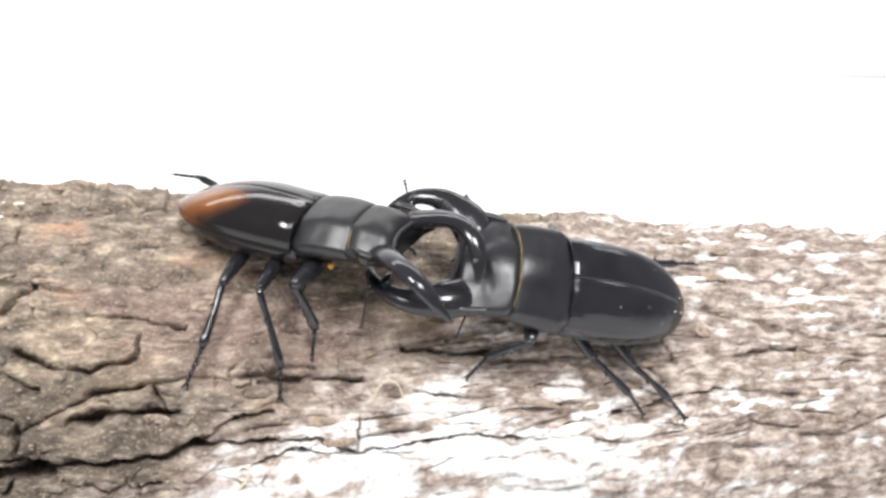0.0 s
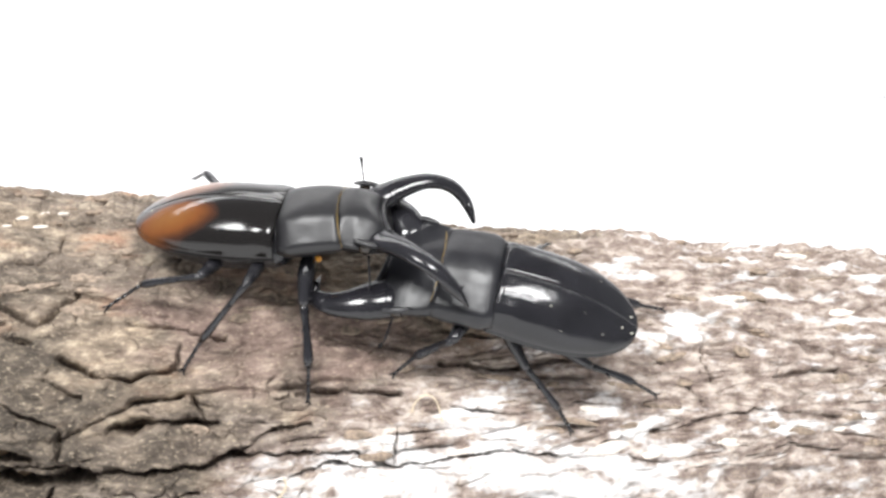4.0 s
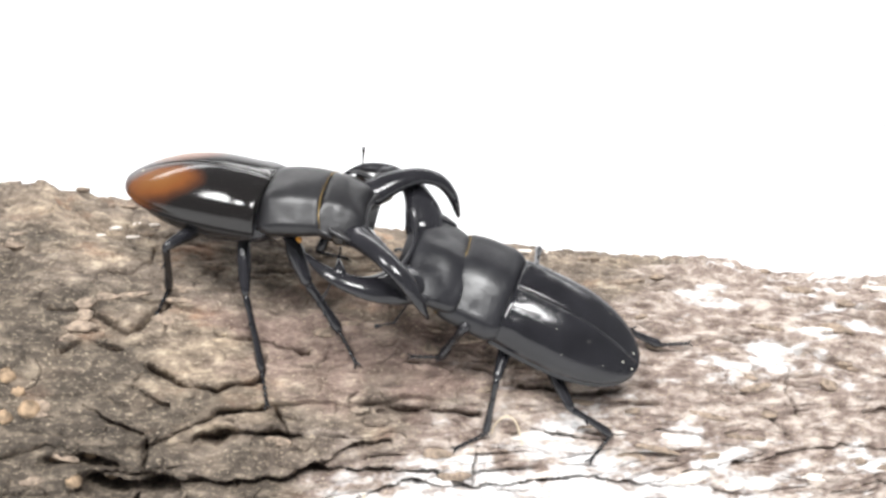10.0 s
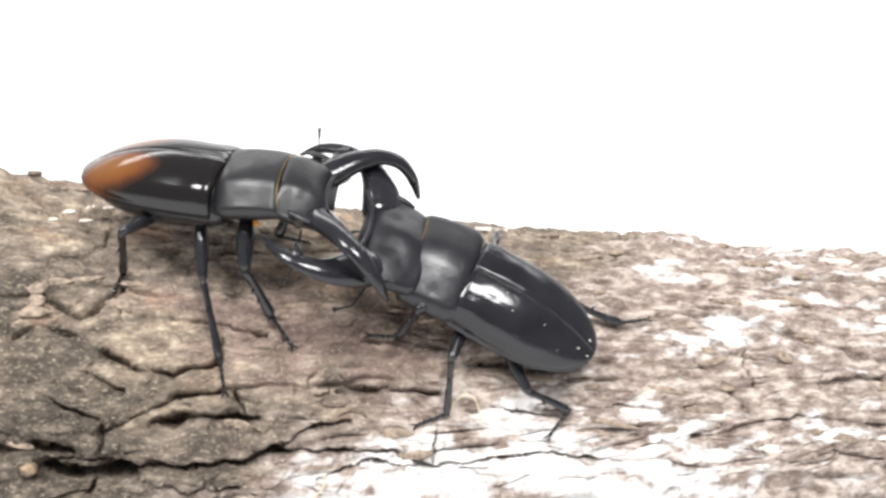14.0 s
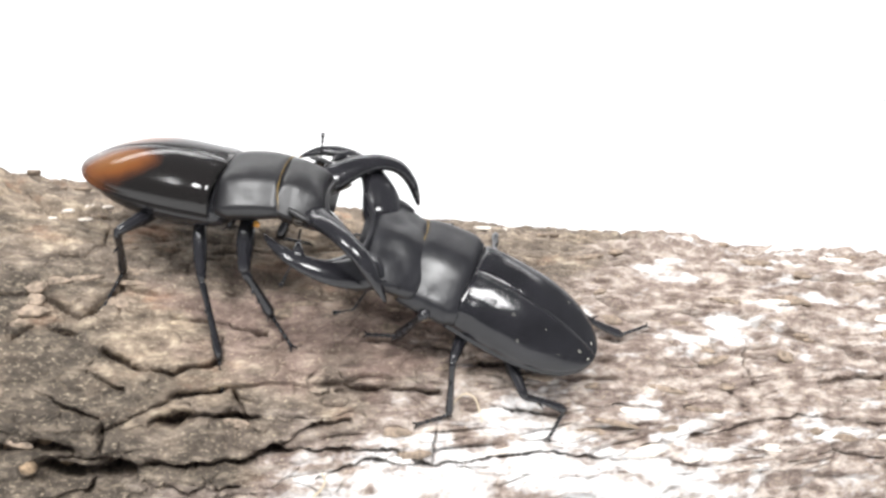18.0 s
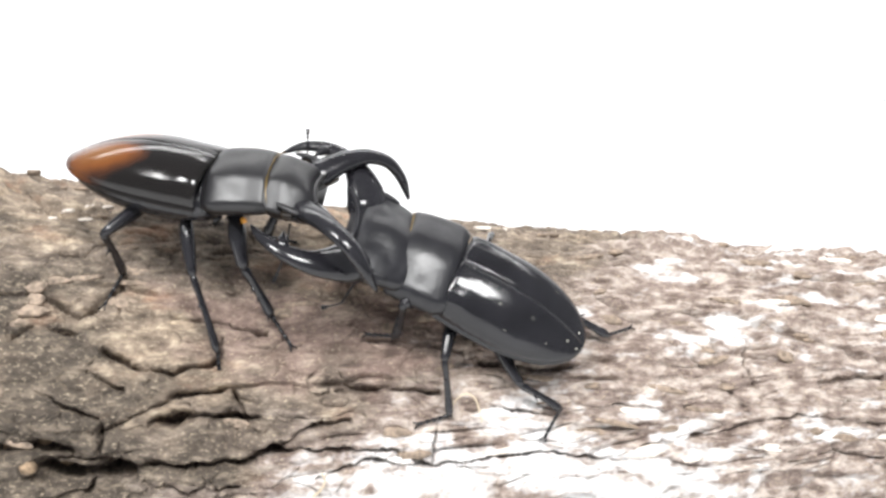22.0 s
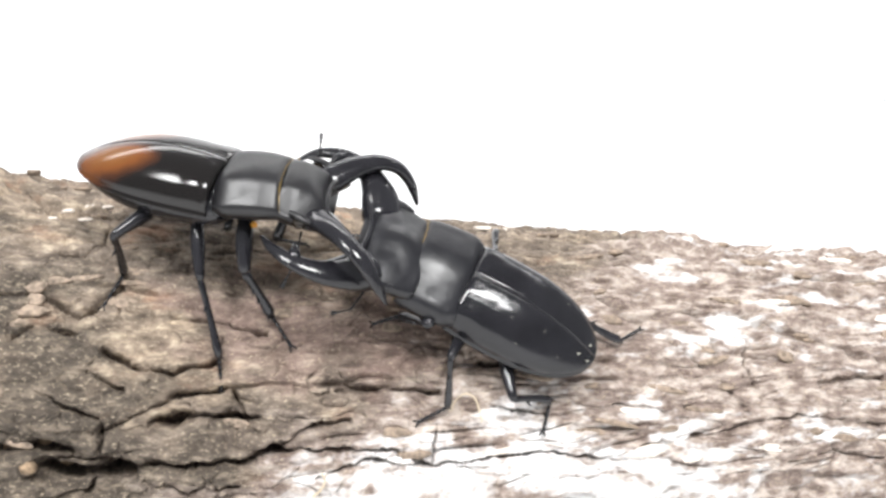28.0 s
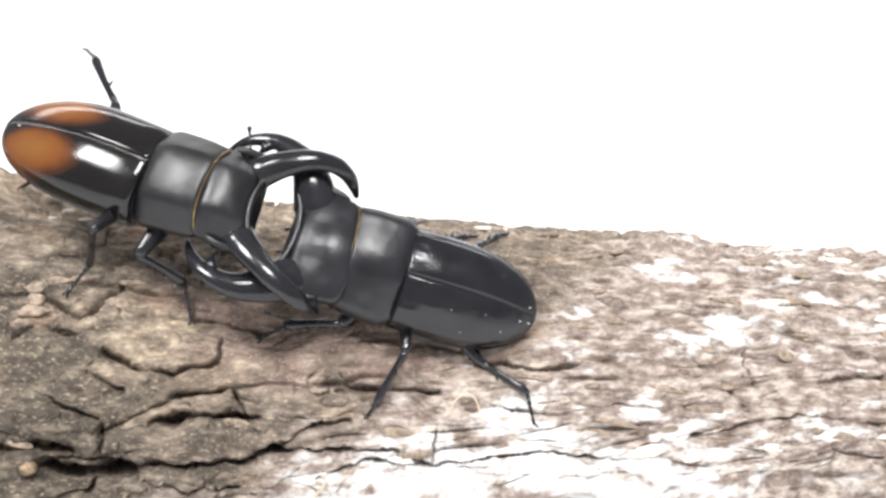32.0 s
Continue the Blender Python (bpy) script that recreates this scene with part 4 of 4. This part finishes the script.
# feet on the bark: seconds, millimetres along the log, degrees round it, millimetres off it
SPOTTED_FEET = {
    "rh": [(0, -53.3, 26.8, 0.0), (1.5, -52.9, 26.8, 0.0), (2, -71.6, 52.3, 0.0), (2.5, -76.0, 49.4, 0.0), (3, -76.4, 54.4, 0.0), (3.5, -78.6, 48.2, 0.0), (5.5, -91.7, 50.9, 0.0), (6, -92.4, 49.1, 0.0), (6.5, -92.1, 49.1, 0.0), (7, -93.0, 49.5, 0.0), (9, -91.7, 50.1, 0.0), (13, -91.8, 50.5, 0.0), (19, -91.5, 49.6, 0.0), (30.5, -91.5, 49.6, 0.0), (31, -93.3, 52.5, 0.0), (31.5, -90.8, 53.4, 0.0), (32, -122.3, 87.8, 0.0)],
    "rm": [(0, -29.9, 24.6, 0.0), (0.5, -42.9, 25.2, 0.0), (1, -42.9, 24.9, 0.0), (1.5, -42.8, 27.4, 0.0), (2, -42.9, 27.1, 0.0), (2.5, -42.9, 26.4, 0.0), (3, -39.4, 28.3, 0.0), (3.5, -63.1, 35.4, 0.0), (5.5, -61.3, 29.4, 0.0), (6, -61.7, 29.8, 0.0), (6.5, -60.7, 31.1, 0.0), (7, -61.6, 31.2, 0.0), (9, -62.6, 31.2, 0.0), (13, -62.6, 30.8, 0.0), (19, -63.2, 29.9, 0.0), (30.5, -63.2, 30.5, 0.0), (31, -81.3, 51.4, 0.0), (31.5, -93.6, 45.3, 0.0), (32, -101.5, 49.9, 0.0)],
    "rf": [(0, -22.0, 32.2, 0.0), (0.5, -30.7, 22.5, 0.0), (1, -30.7, 22.5, 0.0), (1.5, -26.4, 27.1, 0.0), (2, -30.0, 22.7, 0.0), (2.5, -30.6, 22.7, 0.0), (3, -30.5, 21.7, 0.0), (3.5, -30.3, 22.4, 0.0), (5.5, -43.2, 30.3, 0.0), (6, -43.5, 29.6, 0.0), (6.5, -36.1, 32.3, 0.0), (7, -36.3, 31.8, 0.0), (9, -36.3, 33.2, 0.0), (13, -42.9, 35.0, 0.0), (19, -42.9, 34.3, 0.0), (30.5, -43.3, 34.4, 0.0), (31, -47.2, 41.1, 0.0), (31.5, -52.1, 42.4, 0.0), (32, -70.7, 43.9, 0.0)],
    "lh": [(0, -68.6, 102.1, 5.6), (2.5, -68.6, 102.1, 5.6), (3, -67.8, 101.9, 5.4), (3.5, -67.3, 102.0, 5.0), (5.5, -63.4, 99.8, 15.8), (6, -65.0, 99.3, 18.6), (6.5, -86.2, 101.7, 5.3), (7, -90.5, 101.6, 5.9), (9, -95.8, 101.4, 8.0), (13, -95.0, 101.7, 5.5), (19, -96.7, 102.0, 4.2), (30.5, -97.5, 102.1, 4.1), (31, -100.8, 102.0, 4.2), (31.5, -110.3, 101.6, 6.4), (32, -107.0, 94.8, 40.7)],
}
DARK_FEET = {
    "lf": [(0, 17.7, 27.8, 0.0), (0.5, 19.7, 27.3, 0.0), (1, 3.8, 25.9, 0.0), (1.5, 4.5, 25.6, 0.0), (2.5, 5.3, 25.8, 0.0), (3, 6.3, 26.6, 0.0), (3.5, -9.4, 33.6, 0.0), (5.5, -14.5, 29.6, 0.0), (6, -25.2, 38.1, 0.0), (6.5, -29.7, 43.1, 0.0), (7, -30.6, 42.7, 0.0), (9, -30.7, 42.3, 0.0), (13, -30.7, 42.5, 0.0), (19, -30.9, 42.6, 0.0), (23, -30.9, 42.6, 0.0), (28, -26.6, 45.2, 0.0), (30.5, -27.3, 46.0, 0.0), (31, -28.7, 47.5, 0.0), (31.5, -26.6, 46.3, 0.0), (32, -54.8, 40.7, 0.0)],
    "lm": [(0, 68.8, 14.4, 0.0), (1, 68.0, 14.9, 0.0), (1.5, 54.7, 11.7, 0.0), (2, 37.8, 15.6, 0.0), (2.5, 37.1, 15.6, 0.0), (3, 37.4, 15.6, 0.0), (3.5, 37.6, 15.8, 0.0), (5.5, 38.5, 15.7, 0.0), (6, 37.9, 16.2, 0.0), (6.5, -0.1, 15.6, 0.0), (7, 0.8, 17.0, 0.0), (8, 0.4, 15.1, 0.0), (9, -16.0, 20.0, 0.0), (13, -16.9, 20.3, 0.0), (19, -17.2, 20.5, 0.0), (30.5, -17.2, 20.5, 0.0), (31, -17.4, 20.1, 0.0), (31.5, -15.3, 30.0, 0.0), (32, -30.4, 19.0, 0.0)],
    "lh": [(0, 88.4, 4.7, 0.0), (1, 88.3, 5.2, 0.0), (1.5, 87.1, 5.7, 0.0), (2, 77.6, 22.6, 0.0), (2.5, 77.6, 23.1, 0.0), (3, 77.5, 23.1, 0.0), (3.5, 76.0, 23.6, 0.0), (5.5, 48.9, 8.8, 0.0), (6, 49.5, 9.5, 0.0), (6.5, 48.5, 8.6, 0.0), (7, 48.3, 8.8, 0.0), (9, 17.4, 14.9, 0.0), (13, 16.8, 15.1, 0.0), (19, 17.8, 14.4, 0.0), (23, 16.3, 14.7, 0.0), (31, 17.0, 14.7, 0.0), (32, 17.0, 14.7, 0.0)],
    "rh": [(0, 98.7, 64.4, 0.0), (1, 96.4, 60.6, 0.0), (1.5, 96.4, 63.0, 0.0), (2, 84.3, 53.8, 0.0), (2.5, 83.0, 52.7, 0.0), (3, 82.9, 53.0, 0.0), (3.5, 78.4, 52.0, 0.0), (5.5, 72.0, 50.0, 0.0), (6, 72.3, 49.0, 0.0), (6.5, 69.1, 51.6, 0.0), (7, 59.3, 50.6, 0.0), (9, 59.1, 50.2, 0.0), (13, 58.9, 50.6, 0.0), (19, 58.7, 50.7, 0.0), (23, 52.8, 50.4, 0.0), (30.5, 53.7, 50.5, 0.0), (31, 46.4, 62.1, 0.0), (31.5, 36.3, 65.5, 0.0), (32, 23.2, 94.3, 0.0)],
    "rm": [(0, 56.0, 103.0, 0.6), (1, 53.2, 92.7, 0.0), (3, 53.7, 96.6, 0.0), (5.5, 30.7, 94.7, 0.0), (6, 11.6, 88.9, 0.0), (7, 13.2, 90.7, 0.0), (9, 13.8, 86.7, 0.0), (13, 13.6, 88.0, 0.0), (19, 13.3, 88.8, 0.0), (31, 13.0, 87.6, 0.0), (32, 11.4, 88.4, 0.0)],
    "rf": [(0, 31.9, 88.7, 0.0), (9, 2.5, 102.4, 2.9), (13, 2.6, 102.4, 2.1), (19, 1.1, 102.5, 1.8), (31, 1.5, 102.7, 0.6), (32, 0.6, 102.4, 1.8)],
}


# ankles of the legs while they stand: seconds, millimetres along the log, degrees round it, millimetres off it
SPOTTED_ANKLES = {
    "rh": [(8, -89.0, 56.8, 1.2), (30.5, -88.4, 56.3, 1.2)],
    "rm": [(8, -64.0, 37.4, 1.8), (13, -63.8, 36.2, 1.8), (30.5, -63.4, 35.0, 1.8)],
    "rf": [(8, -44.6, 46.0, 2.0), (10, -44.6, 46.0, 2.0), (13, -51.5, 46.0, 2.0), (30.5, -51.5, 46.0, 2.0), (31, -56.2, 53.3, 2.5), (31.5, -63.2, 52.8, 2.5)],
}
DARK_ANKLES = {
    "lf": [(8, -19.5, 41.5, 3.6), (27, -20.4, 41.5, 3.6)],
    "lm": [(8, 7.6, 23.9, 1.6), (9.5, -7.8, 24.2, 1.6), (21, -6.7, 23.3, 1.6), (31, -8.0, 26.0, 1.6), (32, -25.2, 26.1, 1.6)],
    "lh": [(8, 21.2, 23.2, 2.0), (10, 24.8, 24.3, 2.0), (21, 22.5, 24.5, 2.0), (31, 17.0, 27.3, 2.0), (32, 14.8, 27.3, 2.0)],
    "rh": [(8, 46.7, 46.7, 2.0), (13, 46.7, 46.7, 2.0), (21, 42.9, 40.6, 2.0), (30.5, 42.9, 40.6, 2.0)],
}


def glide(times, values, t):
    """Smooth curve through the rows that does not overshoot."""
    times, values = np.asarray(times, float), np.asarray(values, float)
    if t <= times[0]:
        return values[0]
    if t >= times[-1]:
        return values[-1]
    i = int(np.searchsorted(times, t, side="right")) - 1
    h = np.diff(times)
    d = np.diff(values, axis=0) / h[:, None]

    def tangent(k):
        if k == 0 or k == len(times) - 1:
            return np.zeros(values.shape[1])
        a, b = d[k - 1], d[k]
        w1, w2 = 2 * h[k] + h[k - 1], h[k] + 2 * h[k - 1]
        ok = a * b > 0
        with np.errstate(divide="ignore", invalid="ignore"):
            m = (w1 + w2) / (w1 / np.where(ok, a, 1) + w2 / np.where(ok, b, 1))
        return np.where(ok, m, 0)

    u = (t - times[i]) / h[i]
    return ((1 + 2 * u) * (1 - u) ** 2 * values[i] + u * (1 - u) ** 2 * h[i] * tangent(i)
            + u * u * (3 - 2 * u) * values[i + 1] + u * u * (u - 1) * h[i] * tangent(i + 1))


def joint(p, y, r):
    p, y, r = radians(p), radians(y), radians(r)
    return Matrix.Rotation(y, 3, "Z") @ Matrix.Rotation(p, 3, "Y") @ Matrix.Rotation(r, 3, "X")


def aim(origin, target, pole):
    """Pose in metres whose x axis points at target and whose z axis leans to pole."""
    x = (target - origin).normalized()
    z = (pole - x * x.dot(pole)).normalized()
    y = z.cross(x)
    m = Matrix((x, y, z)).transposed().to_4x4()
    m.translation = origin * MM
    return m


def solve_leg(hip, foot, normal, out, lengths, crouch, lead, ankle=None):
    """Joints of a leg from hip to foot: the ends of femur, tibia and tarsus."""
    f, t, a = lengths
    flat = (foot - hip) - normal * (foot - hip).dot(normal)
    flat = flat.normalized() if flat.length > 1 else out
    if ankle is None:
        ankle = foot - flat * (a * 0.86) + normal * (a * 0.42)
    if (ankle - hip).length > (f + t) * 0.985:
        ankle = hip + (ankle - hip).normalized() * (f + t) * 0.985
    d = max((ankle - hip).length, abs(f - t) + 0.8)
    way = (ankle - hip).normalized()
    pole = normal * 0.25 + out * 0.9 + lead * 0.3
    if crouch:
        pole = out * 0.3 + lead * 0.3 - normal
    pole = (pole - way * way.dot(pole)).normalized()
    along = (f * f - t * t + d * d) / (2 * d)
    knee = hip + way * along + pole * math.sqrt(max(0.2, f * f - along * along))
    return knee, ankle, pole


def perform(beetle, poses, feet, ankles):
    times = [r[0] for r in poses]
    vals, last = [], None
    for r in poses:
        q = Euler([radians(a) for a in r[4:7]]).to_quaternion()
        if last is not None:
            q.make_compatible(last)
        last = q
        vals.append([*r[1:4], *q, *r[7:15]])
    vals = np.array(vals)
    rows = {"root": [], "pronotum": [], "head": [], 1: [], -1: []}
    leg_rows = {k: ([], [], []) for k in beetle["legs"]}
    moments = sorted(set(np.round(np.arange(0, 32.01, 0.25), 2).tolist()))
    size = beetle["spec"]["size"]
    beetle["root"].scale = (size, size, size)
    for t in moments:
        v = glide(times, vals, t)
        o, q = Vector(v[:3]), Matrix.Identity(3)
        quat = Matrix.Identity(3).to_quaternion()
        quat[:] = v[3:7]
        quat.normalize()
        R = quat.to_matrix()
        body = R.to_4x4()
        body.translation = o * MM
        rows["root"].append((t, body))
        j1, j2 = joint(*v[7:10]), joint(*v[10:13])
        m1 = j1.to_4x4()
        m1.translation = NECK * MM
        rows["pronotum"].append((t, m1))
        m2 = (j1 @ j2).to_4x4()
        m2.translation = (NECK + j1 @ (NAPE - NECK)) * MM
        rows["head"].append((t, m2))
        for side, ob in beetle["jaws"].items():
            mj = Matrix.Rotation(radians(side * v[13 if side == 1 else 14]), 4, "Z")
            mj.translation = Vector(ob["hinge"]) * MM
            rows[side].append((t, mj))
        for k, pieces in beetle["legs"].items():
            side = 1 if k[0] == "l" else -1
            x, y, z = HIPS[k[1]]
            hip = Vector((x, side * y, z))
            if k[1] == "f":
                hip = NECK + j1 @ (hip - NECK)
            hip_w = o + R @ (hip * size)
            out = R @ Vector((0, side, 0))
            if k in feet:
                tt = [r[0] for r in feet[k]]
                x, phi, lift = glide(tt, [r[1:] for r in feet[k]], t)
            hidden = k not in feet or t > feet[k][-1][0] + 0.5
            if hidden:
                lead = {"f": 9, "m": -3, "h": -11}[k[1]]
                g = hip_w + out * 10 + R @ Vector((lead, 0, 0))
                x, phi, lift = g.x, math.degrees(math.atan2(g.z, -g.y)), 0.0
            foot = log_point(x, phi, 0.3 + lift)
            normal = Vector((0, -math.cos(radians(phi)), math.sin(radians(phi))))
            Ri = R.transposed()
            heel = None
            if k in ankles and ankles[k][0][0] <= t <= ankles[k][-1][0]:
                ax, aphi, off = glide([r[0] for r in ankles[k]], [r[1:] for r in ankles[k]], t)
                heel = log_point(ax, aphi, off)
            knee, ankle, pole = solve_leg(hip_w, foot, normal, out, [c * size for c in beetle["spec"]["legs"][k[1]]], hidden, R @ Vector(({"f": 0.8 if hidden else beetle["spec"]["knee_lead"], "m": -0.1, "h": -0.9}[k[1]], 0, 0)), heel)
            pts = [Ri @ (p - o) / size for p in (hip_w, knee, ankle, foot)]
            pl, nl = Ri @ pole, Ri @ normal
            for i in range(3):
                leg_rows[k][i].append((t, aim(pts[i], pts[i + 1], pl if i < 2 else nl)))
    walk(beetle["root"], rows["root"])
    walk(beetle["pronotum"], rows["pronotum"])
    walk(beetle["head"], rows["head"])
    for side, ob in beetle["jaws"].items():
        walk(ob, rows[side])
    for k, pieces in beetle["legs"].items():
        for ob, r in zip(pieces, leg_rows[k]):
            walk(ob, r)


def motions():
    perform(SPOTTED, SPOTTED_POSES, SPOTTED_FEET, SPOTTED_ANKLES)
    perform(DARK, DARK_POSES, DARK_FEET, DARK_ANKLES)


motions()
